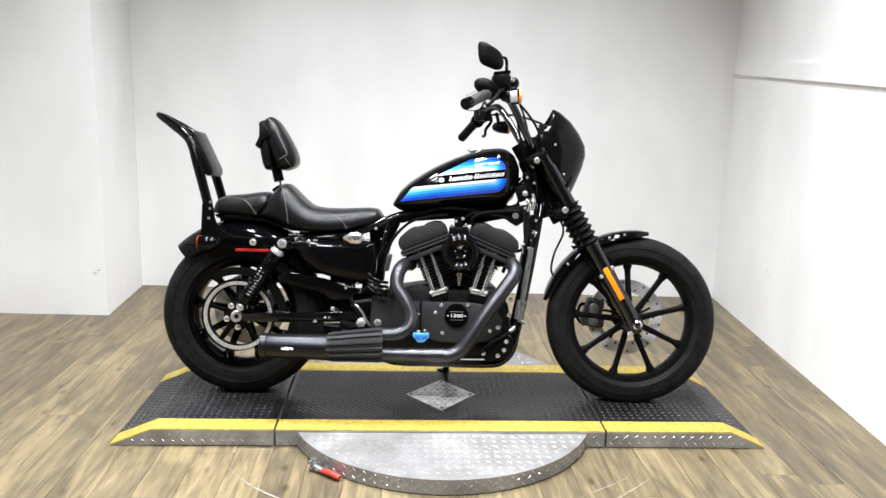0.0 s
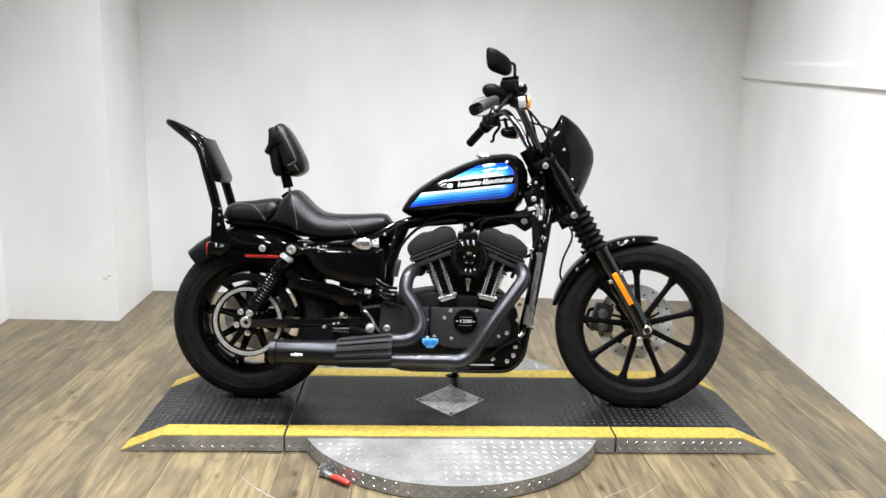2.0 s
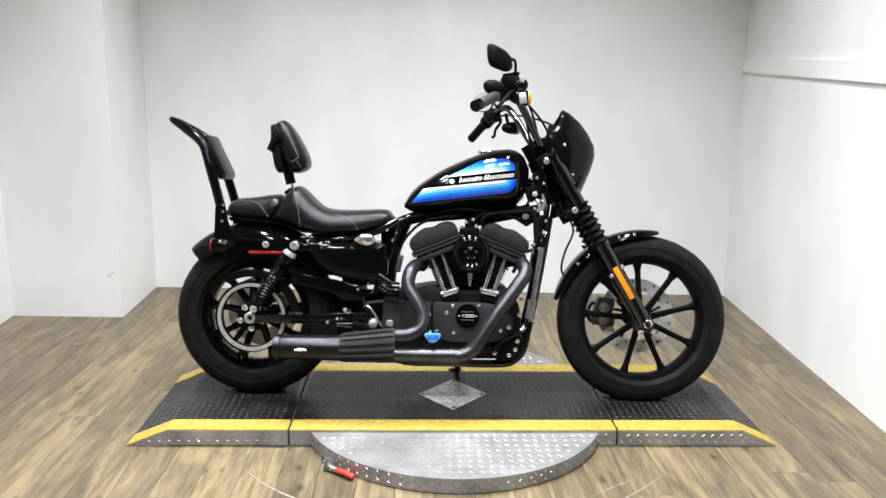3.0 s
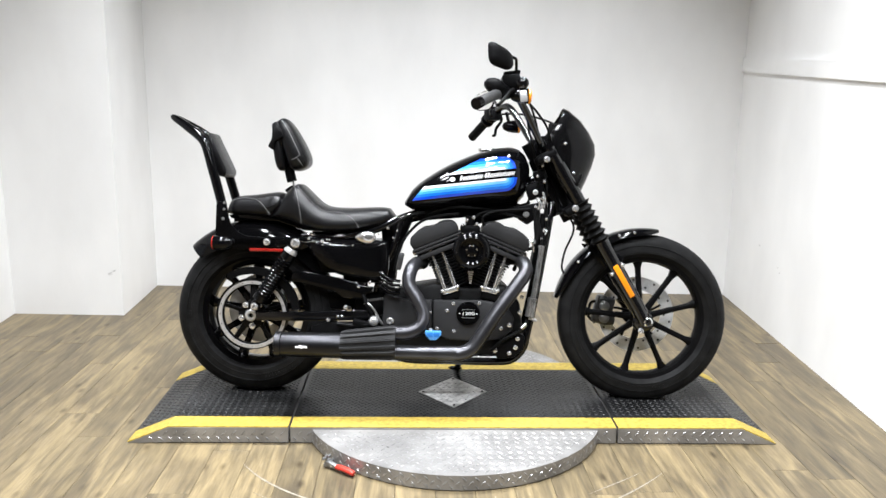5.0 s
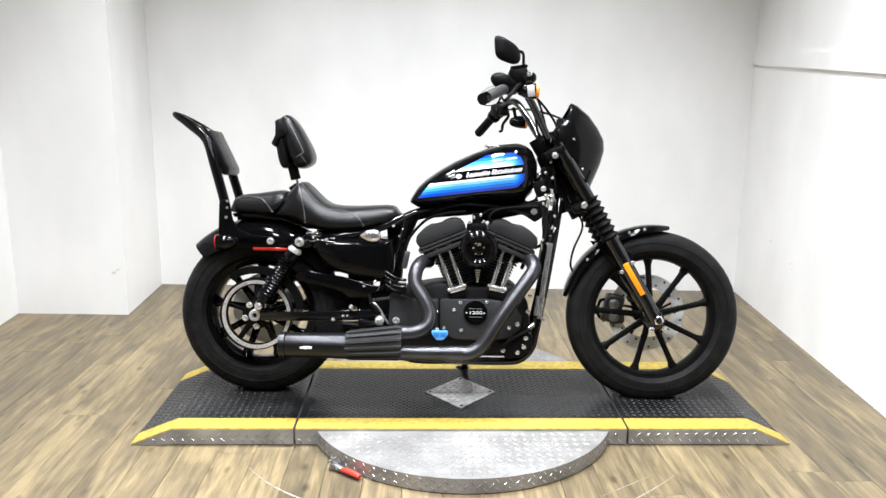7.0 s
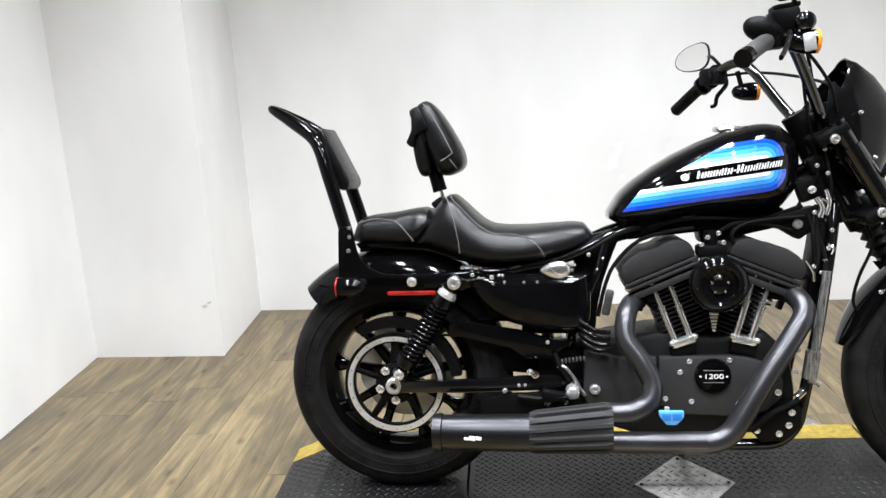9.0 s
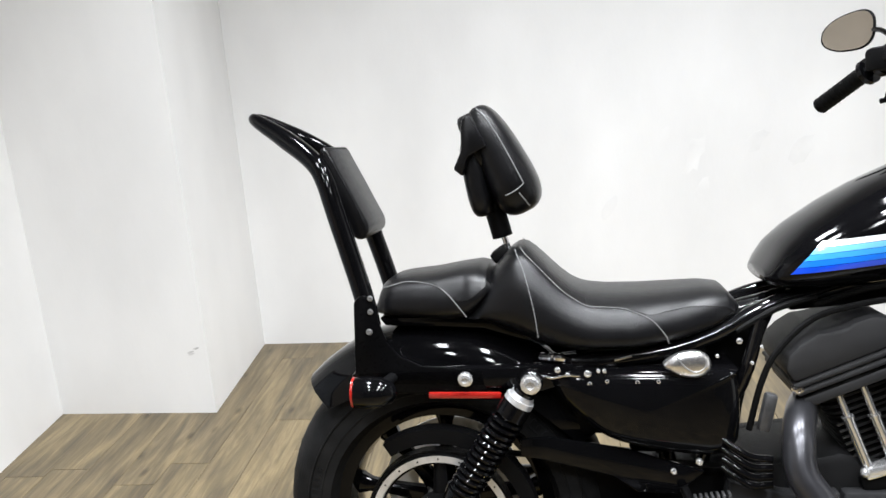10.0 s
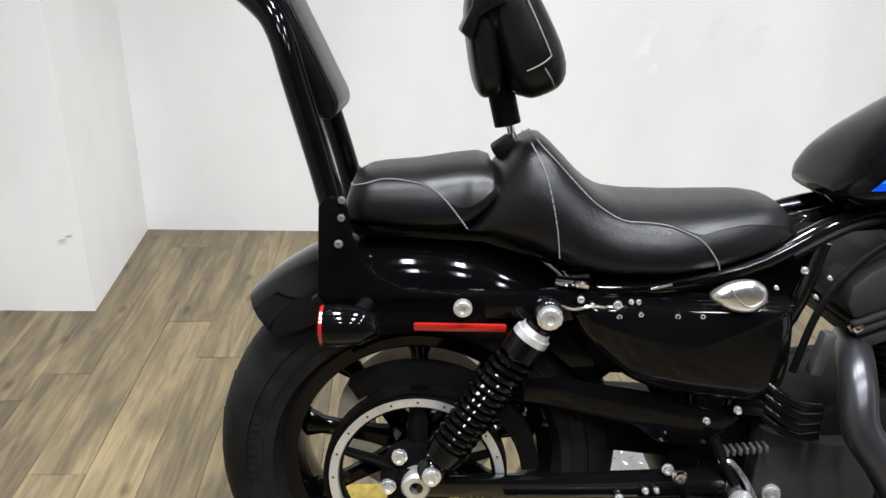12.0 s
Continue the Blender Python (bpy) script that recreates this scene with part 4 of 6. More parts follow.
    # cables
    for pts in ([(0.19, 0.33, 1.13), (0.27, 0.24, 1.125), (0.36, 0.10, 1.090), (0.43, 0.03, 1.045), (0.47, 0.03, 0.98), (0.465, 0.03, 0.86)],
                [(0.215, -0.215, 1.163), (0.27, -0.17, 1.135), (0.31, -0.10, 1.06), (0.335, -0.08, 0.95), (0.36, -0.09, 0.80), (0.33, -0.07, 0.74), (0.22, -0.06, 0.72)],
                [(0.185, -0.235, 1.163), (0.25, -0.18, 1.13), (0.29, -0.12, 1.0), (0.315, -0.09, 0.92), (0.33, -0.08, 0.84), (0.29, -0.06, 0.76)],
                [(0.21, -0.225, 1.158), (0.28, -0.17, 1.12), (0.345, -0.12, 1.05), (0.37, -0.09, 0.99)],
                [(0.45, -0.05, 0.72), (0.47, -0.06, 0.66), (0.44, -0.06, 0.58), (0.43, -0.05, 0.52), (0.44, -0.04, 0.49)],
                [(0.47, -0.05, 0.70), (0.45, -0.075, 0.72), (0.40, -0.075, 0.72)]):
        bm = B()
        tube(bm, pts, 0.0042, 8, 6)
        part("cable", bm, GRIP, bike)


# ---- fuel tank ----
T_TOP = ((-0.178, 0.758), (-0.15, 0.804), (-0.117, 0.834), (-0.06, 0.873), (-0.009, 0.902), (0.055, 0.931), (0.12, 0.955), (0.17, 0.967), (0.218, 0.972), (0.25, 0.966), (0.277, 0.945), (0.296, 0.905))
T_BOT = ((-0.178, 0.737), (-0.15, 0.722), (-0.10, 0.719), (0.0, 0.724), (0.10, 0.734), (0.20, 0.742), (0.25, 0.752), (0.278, 0.780), (0.296, 0.850))
T_HW = ((-0.178, 0.068), (-0.168, 0.093), (-0.15, 0.108), (-0.117, 0.121), (-0.06, 0.130), (0.0, 0.134), (0.06, 0.132), (0.12, 0.140), (0.17, 0.141), (0.22, 0.132), (0.25, 0.117), (0.277, 0.090), (0.296, 0.045))


def tank_y(x, z):
    zb, zt = lerp(T_BOT, x), lerp(T_TOP, x)
    k = (z - zb) / (zt - zb) * 2 - 1
    k = (k + 0.14) / 1.14 if k > -0.14 else (k + 0.14) / 0.86
    k = max(-1.0, min(1.0, k))
    e = 3.0 if k > 0 else 2.4
    return lerp(T_HW, x) * (1 - abs(k) ** e) ** (1 / 2.2)


def tank():
    bm = B()
    loops = []
    xs = [-0.178 + 0.474 * (0.5 - 0.5 * math.cos(math.pi * i / 40)) for i in range(41)]
    for x in xs:
        zb, zt, hw = lerp(T_BOT, x), lerp(T_TOP, x), lerp(T_HW, x)
        zm = zb + (zt - zb) * 0.43
        row = []
        for k in range(40):
            a = 2 * math.pi * k / 40
            c, s = math.cos(a), math.sin(a)
            h = (zt - zm) if s > 0 else (zm - zb)
            row.append((x, hw * math.copysign(abs(c) ** (2 / 2.2), c), zm + h * math.copysign(abs(s) ** (2 / (3.0 if s > 0 else 2.4)), s)))
        loops.append(row)
    rings(bm, loops)
    tk = part("fuel_tank", bm, GLOSS, bike, "gloss black teardrop fuel tank with blue and white stripes", angle=60)
    # striping on the sides, in a frame that follows the tank's line
    ux, uz = 0.9924, 0.123
    ox, oz = 0.193, 0.8655
    h0, w = 0.0165, 0.0098
    def place(u, v, side):
        x, z = ox + u * ux - v * uz, oz + u * uz + v * ux
        return Vector((x, side * (tank_y(x, z) + 0.0016), z))
    for side in (-1, 1):
        for k, mat in enumerate(BLUES):
            bm = B()
            for arm in (-1, 1):
                if arm < 0:
                    u0 = -0.300 - 0.0105 * k, -0.300 - 0.0105 * (k + 1)
                else:
                    u0 = -0.210 + 0.026 * k, -0.210 + 0.026 * (k + 1)
                loops = []
                n = 40
                for i in range(n + 1):
                    row = []
                    for j in range(4):
                        d = (k + j / 3 * 0.93) * w
                        us = u0[0] + (u0[1] - u0[0]) * j / 3
                        if i <= 28:
                            u, v = us + (0 - us) * i / 28, h0 + d
                        else:
                            a = math.pi / 2 * (1 - (i - 28) / 12)
                            u, v = d * math.cos(a), h0 + d * math.sin(a)
                        row.append(place(u, arm * v, side))
                    loops.append(row)
                rings(bm, loops, close_u=False)
            bmesh.ops.recalc_face_normals(bm, faces=bm.faces)
            part("stripe", bm, mat, tk, mat.name.replace("stripe_", "").replace("_", " ") + " painted stripe")
        # the maker's lettering as plain slanted bars, and a small round badge
        bm = B()
        def patch(u0, u1, v0, v1, slant=0.006):
            loops = []
            for i in range(7):
                u = u0 + (u1 - u0) * i / 6
                loops.append([place(u + slant * q, v0 + (v1 - v0) * q, side) for q in (0, 0.5, 1)])
            rings(bm, loops, close_u=False)
        u = -0.165
        for k in range(15):
            tall = k in (0, 7)
            wide = 0.015 if tall else 0.006 if k == 6 else 0.0108
            if k == 6:
                patch(u, u + wide, -0.003, 0.0005)
            else:
                high = 0.010 if tall else 0.0075 if k in (4, 10, 12) else 0.0055
                patch(u, u + wide * 0.36, -0.0085, high)
                patch(u + wide * 0.64, u + wide, -0.0085, high if k % 3 else 0.0045)
                patch(u + wide * 0.3, u + wide * 0.7, -0.0015 - 0.002 * (k % 2), 0.0015 - 0.002 * (k % 2), 0.001)
            u += wide + 0.0026
        part("lettering_bar", bm, DECAL, tk, "white lettering bars")
        bm = B()
        loops = []
        for rr in (0.0085, 0.0005):
            loops.append([place(-0.192 + 1.2 * rr * math.cos(a), -0.001 + rr * math.sin(a), side) for a in (2 * math.pi * q / 24 for q in range(24))])
        rings(bm, loops, cap=False)
        part("badge", bm, DECAL, tk, "small round white badge")
    bm = B()
    lathe(bm, [(0.020, 0.0), (0.020, 0.010), (0.036, 0.012), (0.038, 0.018), (0.034, 0.024), (0.012, 0.026)], (0.135, 0.02, 0.943), 28, "z")
    part("filler_cap", bm, POLALU, tk, "bright metal filler cap")


# ---- seats ----
S_TOP = ((-0.690, 0.694), (-0.672, 0.716), (-0.656, 0.748), (-0.640, 0.773), (-0.615, 0.802), (-0.598, 0.815), (-0.580, 0.814), (-0.560, 0.796), (-0.53, 0.764), (-0.50, 0.738), (-0.475, 0.728), (-0.44, 0.724), (-0.38, 0.724), (-0.32, 0.727), (-0.27, 0.730), (-0.240, 0.726), (-0.218, 0.700))
S_BOT = ((-0.690, 0.684), (-0.655, 0.682), (-0.62, 0.668), (-0.56, 0.642), (-0.50, 0.632), (-0.40, 0.633), (-0.32, 0.645), (-0.26, 0.662), (-0.218, 0.690))
S_HW = ((-0.690, 0.085), (-0.668, 0.108), (-0.64, 0.120), (-0.56, 0.137), (-0.48, 0.150), (-0.40, 0.148), (-0.32, 0.128), (-0.26, 0.104), (-0.23, 0.085), (-0.218, 0.055))
P_TOP = ((-0.858, 0.715), (-0.848, 0.748), (-0.825, 0.761), (-0.75, 0.768), (-0.70, 0.777), (-0.668, 0.780), (-0.652, 0.774), (-0.643, 0.758))
P_BOT = ((-0.858, 0.695), (-0.83, 0.687), (-0.72, 0.684), (-0.692, 0.687), (-0.668, 0.705), (-0.643, 0.735))
P_HW = ((-0.858, 0.075), (-0.83, 0.098), (-0.74, 0.112), (-0.68, 0.117), (-0.655, 0.114), (-0.643, 0.102))


def seat_pt(tabs, x, q, side=-1, out=0.0):
    """A point of a seat's skin: q 0 at the lower edge, 1 on the ridge."""
    top, bot, hw = (lerp(t, x) for t in tabs)
    a = q * math.pi / 2
    y, s = math.cos(a) ** 0.62, math.sin(a) ** 0.72
    n = Vector((0, side * math.cos(a), math.sin(a)))
    return Vector((x, side * hw * (0.96 + 0.04 * math.sin(a * 2)) * y, bot + (top - bot) * s)) + n * out


def seat_skin(tabs, x0, x1, n=44):
    bm = B()
    loops = []
    for i in range(n + 1):
        x = x0 + (x1 - x0) * (0.5 - 0.5 * math.cos(math.pi * i / n))
        row = [seat_pt(tabs, x, q / 14, -1) for q in range(15)] + [seat_pt(tabs, x, q / 14, 1) for q in range(13, -1, -1)]
        loops.append(row)
    rings(bm, loops)
    bmesh.ops.smooth_vert(bm, verts=bm.verts, factor=0.5, use_axis_x=True, use_axis_y=True, use_axis_z=True)
    return bm


def seat_q(tabs, x, z):
    """How far up a seat's side a height lies, as seat_pt takes it."""
    top, bot = lerp(tabs[0], x), lerp(tabs[1], x)
    return math.asin(max(0.0, min(1.0, (z - bot) / (top - bot))) ** (1 / 0.72)) / (math.pi / 2)


def seam(tabs, pts, parent, r=0.0010):
    """A line of stitches through points of (x, height), on both sides."""
    for side in (-1, 1):
        bm = B()
        p = [seat_pt(tabs, x, seat_q(tabs, x, z), side, 0.0010) for x, z in smoothed_pairs(pts)]
        for a, b in zip(p, p[1:]):
            tube(bm, [a, a.lerp(b, 0.82)], r, 5, 1)
        part("seam", bm, THREAD, parent, "light grey stitched seam")


def smoothed_pairs(pts, n=7):
    return [(q.x, q.z) for q in smoothed([(x, 0, z) for x, z in pts], n)]


def insert_panel(tabs, line, parent):
    """The ribbed upper panel of a seat, above a line of (x, height)."""
    bm = B()
    loops = []
    for x, z in line:
        q0 = min(0.97, seat_q(tabs, x, z) + 0.02)
        row = [seat_pt(tabs, x, q0 + (1 - q0) * k / 8, -1, 0.0008) for k in range(9)] + [seat_pt(tabs, x, q0 + (1 - q0) * k / 8, 1, 0.0008) for k in range(7, -1, -1)]
        loops.append(row)
    rings(bm, loops, close_u=False)
    bmesh.ops.smooth_vert(bm, verts=[v for v in bm.verts if not v.is_boundary], factor=0.5, use_axis_x=True, use_axis_y=True, use_axis_z=True)
    bmesh.ops.recalc_face_normals(bm, faces=bm.faces)
    bmesh.ops.solidify(bm, geom=bm.faces[:], thickness=0.002)
    part("top_panel", bm, WEAVE, parent, "fine-ribbed black vinyl top panel", angle=75)


def seats():
    tabs = (S_TOP, S_BOT, S_HW)
    st = part("rider_seat", seat_skin(tabs, -0.690, -0.218), LEATHER, bike, "black stitched leather rider seat with raised back", angle=75)
    seam(tabs, [(-0.600, 0.806), (-0.583, 0.770), (-0.568, 0.707), (-0.562, 0.662)], st)
    edge = [(-0.592, 0.810), (-0.562, 0.780), (-0.518, 0.736), (-0.480, 0.713), (-0.445, 0.709), (-0.410, 0.705), (-0.374, 0.690), (-0.352, 0.665), (-0.345, 0.650)]
    seam(tabs, edge, st)
    insert_panel(tabs, smoothed_pairs(edge[3:6] + [(-0.374, 0.695), (-0.345, 0.700), (-0.30, 0.705), (-0.25, 0.700), (-0.230, 0.690)], 6), st)
    tabs = (P_TOP, P_BOT, P_HW)
    pl = part("passenger_seat", seat_skin(tabs, -0.858, -0.643, 34), LEATHER, bike, "black stitched leather passenger seat", angle=75)
    edge = [(-0.850, 0.740), (-0.81, 0.752), (-0.781, 0.754), (-0.741, 0.749), (-0.718, 0.735), (-0.698, 0.712), (-0.686, 0.696)]
    seam(tabs, edge, pl)
    insert_panel(tabs, smoothed_pairs(edge[1:5] + [(-0.698, 0.722), (-0.675, 0.728), (-0.652, 0.748)], 6), pl)
    bm = B()
    slab(bm, [(-0.85, 0.690), (-0.62, 0.690), (-0.56, 0.655), (-0.40, 0.648), (-0.24, 0.675), (-0.24, 0.66), (-0.40, 0.630), (-0.56, 0.636), (-0.66, 0.668), (-0.84, 0.676)], -0.080, 0.080, 0.003)
    part("seat_base", bm, GLOSS, bike)
    # sissy bar
    bm = B()
    half = [(-0.860, -0.104, 0.68), (-0.874, -0.101, 0.745), (-0.914, -0.092, 0.880), (-0.936, -0.082, 0.948), (-0.963, -0.068, 0.983), (-1.022, -0.040, 1.024), (-1.078, -0.014, 1.057), (-1.092, 0.006, 1.064)]
    tube(bm, half + [(x, -y + 0.012, z) for x, y, z in half[-2::-1]], lambda u: 0.0180 - 0.0095 * max(0.0, 1 - abs(u - 0.5) / 0.15), 16, 5)
    sb = part("sissy_bar", bm, GLOSS, bike, "tall black passenger sissy bar bent back at the top")
    for s in (-1, 1):
        bm = B()
        slab(bm, [(-0.884, 0.727), (-0.877, 0.737), (-0.866, 0.741), (-0.854, 0.737), (-0.846, 0.725), (-0.840, 0.690), (-0.828, 0.655), (-0.806, 0.630), (-0.77, 0.613), (-0.66, 0.605), (-0.655, 0.570), (-0.70, 0.560), (-0.86, 0.565), (-0.888, 0.60)], s * 0.120, s * 0.128, 0.002)
        pt = part("side_plate", bm, PLATEBLACK, sb, "flat black mounting plate")
        for x, z, r in ((-0.853, 0.736, 0.0042), (-0.854, 0.712, 0.0042), (-0.858, 0.676, 0.0048)):
            bolt(pt, (x, s * 0.128, z), r, GREYCAST, 0.004) if s < 0 else None
    # padded back of the sissy bar
    def pad_skin(p, s, bev, wedge):
        p = Vector(p).normalized()
        q = (abs(p.x) ** bev + abs(p.y) ** (bev + 1) + abs(p.z) ** (bev + 1)) ** (1 / (bev + 0.7))
        p = p / max(q, 1e-6)
        k = 1.0 - wedge * p.z
        return Vector((p.x * s[0] * 0.5 * k, p.y * s[1] * 0.5 * (1.0 - 0.35 * wedge * p.z), p.z * s[2] * 0.5))
    def pad(name, parent, c, s, rot, bev, label, mat=LEATHER, wedge=0.0):
        b2 = B()
        t = bmesh.new()
        bmesh.ops.create_uvsphere(t, u_segments=36, v_segments=24, radius=1)
        for v in t.verts:
            v.co = pad_skin(v.co, s, bev, wedge)
        t.transform(Matrix.Translation(c) @ rot)
        merge(b2, t)
        return part(name, b2, mat, parent, label, angle=180)
    bm = B()
    slab(bm, [(-0.947, 0.996), (-0.939, 1.003), (-0.931, 1.001), (-0.914, 0.966), (-0.896, 0.930), (-0.876, 0.888), (-0.863, 0.862), (-0.862, 0.848), (-0.868, 0.838), (-0.877, 0.832), (-0.891, 0.836), (-0.919, 0.910)], -0.072, 0.078, 0.0075)
    bp = part("back_pad", bm, LEATHER, sb, "black padded passenger backrest", angle=60)
    bm = B()
    tube(bm, [(-0.9335, -0.0735, 0.996), (-0.891, -0.0735, 0.912), (-0.869, -0.0735, 0.858), (-0.871, -0.072, 0.840)], 0.0011, 6, 4)
    part("seam", bm, GRIP, bp, "dark piped seam")
    # rider backrest with rear pouch
    bm = B()
    rod(bm, (-0.627, 0.012, 0.822), (-0.644, 0.012, 0.890), 0.0195)
    rest = part("rider_backrest", bm, SATIN, bike, "black leather rider backrest on a post")
    pad("pad", rest, (-0.622, 0.01, 0.966), (0.0845, 0.170, 0.211), tilt(-24), 2.6, "black leather pad", wedge=0.25)
    pad("pouch", rest, (-0.668, 0.01, 0.935), (0.046, 0.150, 0.145), tilt(-9), 3.0, "black leather storage pouch")
    pad("back_panel", rest, (-0.664, 0.01, 1.000), (0.040, 0.150, 0.105), tilt(-24), 4.0, "black leather back panel")
    bm = B()
    slab(bm, [(-0.686, 1.026), (-0.683, 1.039), (-0.675, 1.047), (-0.668, 1.043), (-0.642, 0.990), (-0.660, 0.982), (-0.677, 0.972), (-0.686, 0.940), (-0.702, 0.953), (-0.687, 0.985)], -0.082, 0.100, 0.004)
    part("pouch_flap", bm, LEATHER, rest)
    for side in (-1, 1):
        bm = B()
        for line in ([(0.05, 0.75, 1.0), (0.30, 0.9, 0.75), (0.42, 0.95, 0.35), (0.46, 1.0, -0.1), (0.46, 1.0, -0.55)],
                     [(0.46, 1.0, -0.55), (0.1, 1.0, -0.58), (-0.35, 1.0, -0.60)], [(0.15, 1.0, -0.66), (0.22, 0.95, -0.85), (0.25, 0.8, -1.0)]):
            pts = [Matrix.Translation((-0.622, 0.01, 0.966)) @ tilt(-24) @ (pad_skin((x, side * y, z), (0.0845, 0.170, 0.211), 2.6, 0.25) * 1.008) for x, y, z in
                   [Vector(a).lerp(Vector(b), u / 4) for a, b in zip(line, line[1:]) for u in range(5)]]
            tube(bm, pts, 0.0011, 6, 1)
        part("seam", bm, THREAD, rest, "light grey stitched seam")
    bm = B()
    rod(bm, (-0.611, 0.012, 0.775), (-0.628, 0.012, 0.835), 0.006)
    rod(bm, (-0.622, 0.004, 0.872), (-0.606, -0.004, 0.868), 0.005)
    part("post", bm, CHROME, rest)
    bm = B()
    box(bm, (-0.632, 0.012, 0.790), (0.034, 0.045, 0.022), 0.005, tilt(-35))
    part("post_socket", bm, GRIP, rest)


# ---- rear end ----
def rear_end():
    f = fender("rear_fender", RW, 0.362, 0.104, 30, 134.5, GLOSS, "gloss black chopped rear fender", 0.085, 0.18)
    for s in (-1, 1):
        bm = B()
        slab(bm, [(-0.90, 0.595), (-0.885, 0.606), (-0.80, 0.608), (-0.60, 0.612), (-0.52, 0.618), (-0.50, 0.61), (-0.50, 0.585), (-0.56, 0.565), (-0.62, 0.572), (-0.88, 0.576)], s * 0.106, s * 0.128, 0.006)
        part("fender_strut", bm, GLOSS, f)
        bm = B()
        box(bm, (-0.693, s * 0.131, 0.5615), (0.128, 0.008, 0.0115), 0.003)
        part("reflector", bm, RED, f, "long red side reflector")
        bolt(f, (-0.690, s * 0.136 if s < 0 else 0.14, 0.592), 0.0105)
        # rear turn signal
        c = (-0.868, s * 0.205, 0.590)
        bm = B()
        lathe(bm, [(0.026, 0.0), (0.027, 0.02), (0.025, 0.045), (0.016, 0.064), (0.005, 0.071)], c, 24, "x")
        sig = part("turn_signal", bm, GLOSS, bike, "black bullet rear turn signal with red lens")
        bm = B()
        lathe(bm, [(0.026, 0.0), (0.0262, -0.004), (0.020, -0.0065), (0.005, -0.007)], c, 24, "x")
        part("lens", bm, RED, sig, "red lens")
        bm = B()
        rod(bm, (-0.835, s * 0.19, 0.59), (-0.82, s * 0.12, 0.592), 0.010)
        part("stalk", bm, SATIN, sig)
    # shocks
    for s in (-1, 1):
        a, b = Vector((-0.576, 0.152 * s, 0.592)), Vector((-0.728, 0.152 * s, 0.352))
        d = (b - a).normalized()
        bm = B()
        rod(bm, a + d * 0.02, b - d * 0.02, 0.019)
        ball(bm, a, (0.021, 0.017, 0.021))
        ball(bm, b, (0.021, 0.017, 0.021))
        sh = part("shock_absorber", bm, BARGLOSS, bike, "black coil-over rear shock")
        bm = B()
        side, up = Vector((0, 1, 0)), d.cross(Vector((0, 1, 0)))
        pts = []
        turns, n = 13.5, 216
        for i in range(n + 1):
            u = i / n
            an = 2 * math.pi * turns * u
            q = a + d * (0.075 + 0.165 * u)
            pts.append(q + (side * math.cos(an) + up * math.sin(an)) * 0.0255)
        tube(bm, pts, 0.0044, 7, 1)
        part("spring", bm, GLOSS, sh)
        bm = B()
        rod(bm, a + d * 0.044, a + d * 0.070, 0.0265, 0.0285, 24)
        part("spring_cup", bm, GLOSS, sh)
        bm = B()
        rod(bm, a + d * 0.026, a + d * 0.034, 0.0205, 0.0225, 24)
        rod(bm, a + d * 0.034, a + d * 0.052, 0.0255, 0.0265, 24)
        part("collar", bm, ALU, sh, "pale grey preload collar")
        bm = B()
        rod(bm, b - d * 0.05, b - d * 0.025, 0.031, 0.026, 24)
        part("lower_cup", bm, GLOSS, sh)
        if s < 0:
            bolt(sh, a + Vector((0, -0.015, 0)), 0.014)
            bolt(sh, b + Vector((0, -0.015, 0)), 0.011)
    # swing arm
    for s in (-1, 1):
        bm = B()
        slab(bm, [(-0.75, 0.326), (-0.56, 0.330), (-0.36, 0.342), (-0.30, 0.342), (-0.295, 0.312), (-0.36, 0.302), (-0.56, 0.294), (-0.75, 0.294)], 0.114 * s, 0.136 * s, 0.006)
        sa = part("swing_arm", bm, BARGLOSS, bike, "black rectangular swing arm")
        bm = B()
        box(bm, (-0.735, 0.118 * s, 0.311), (0.085, 0.010, 0.042), 0.006)
        part("axle_plate", bm, SATIN, sa)
    # drive belt and guards
    bm = B()
    y0, y1 = -0.108, -0.082
    c0, c1, r0, r1 = (RW.x, RW.z), (-0.255, 0.372), 0.139, 0.052
    path = []
    for i in range(25):
        a = radians(95 + 170 * i / 24)
        path.append((c0[0] + r0 * math.cos(a), c0[1] + r0 * math.sin(a)))
    for i in range(17):
        a = radians(-80 + 170 * i / 16)
        path.append((c1[0] + r1 * math.cos(a), c1[1] + r1 * math.sin(a)))
    vs = []
    cx, cz = -0.55, 0.34
    loops = []
    for x, z in path + path[:1]:
        n2 = Vector((x - cx, 0, z - cz)).normalized() * 0.004
        loops.append([(x, y0, z), (x, y1, z), (x - n2.x, y1, z - n2.z), (x - n2.x, y0, z - n2.z)])
    rings(bm, loops, cap=False)
    part("drive_belt", bm, GRIP, bike, "toothed black drive belt")
    bm = B()
    slab(bm, [(-0.60, 0.478), (-0.55, 0.482), (-0.42, 0.462), (-0.32, 0.432), (-0.287, 0.424), (-0.333, 0.381), (-0.40, 0.384), (-0.44, 0.412), (-0.56, 0.440), (-0.60, 0.446)], -0.122, -0.112, 0.003)
    part("belt_guard", bm, GLOSS, bike, "black upper belt guard")
    bm = B()
    n = 22
    loops = []
    for i in range(n + 1):
        a = radians(8 + 115 * i / n)
        row = []
        for rr, yy in ((0.182, -0.085), (0.182, -0.118), (0.155, -0.118), (0.155, -0.112), (0.177, -0.112), (0.177, -0.085)):
            row.append((RW.x + rr * math.cos(a), yy, RW.z + rr * math.sin(a)))
        loops.append(row)
    rings(bm, loops)
    part("debris_guard", bm, SATIN, bike, "curved black guard over the rear pulley")
    bm = B()
    for i in range(8):
        box(bm, (-0.315 + i * 0.0092, -0.132, 0.378 + i * 0.0013), (0.005, 0.02, 0.009), 0.001)
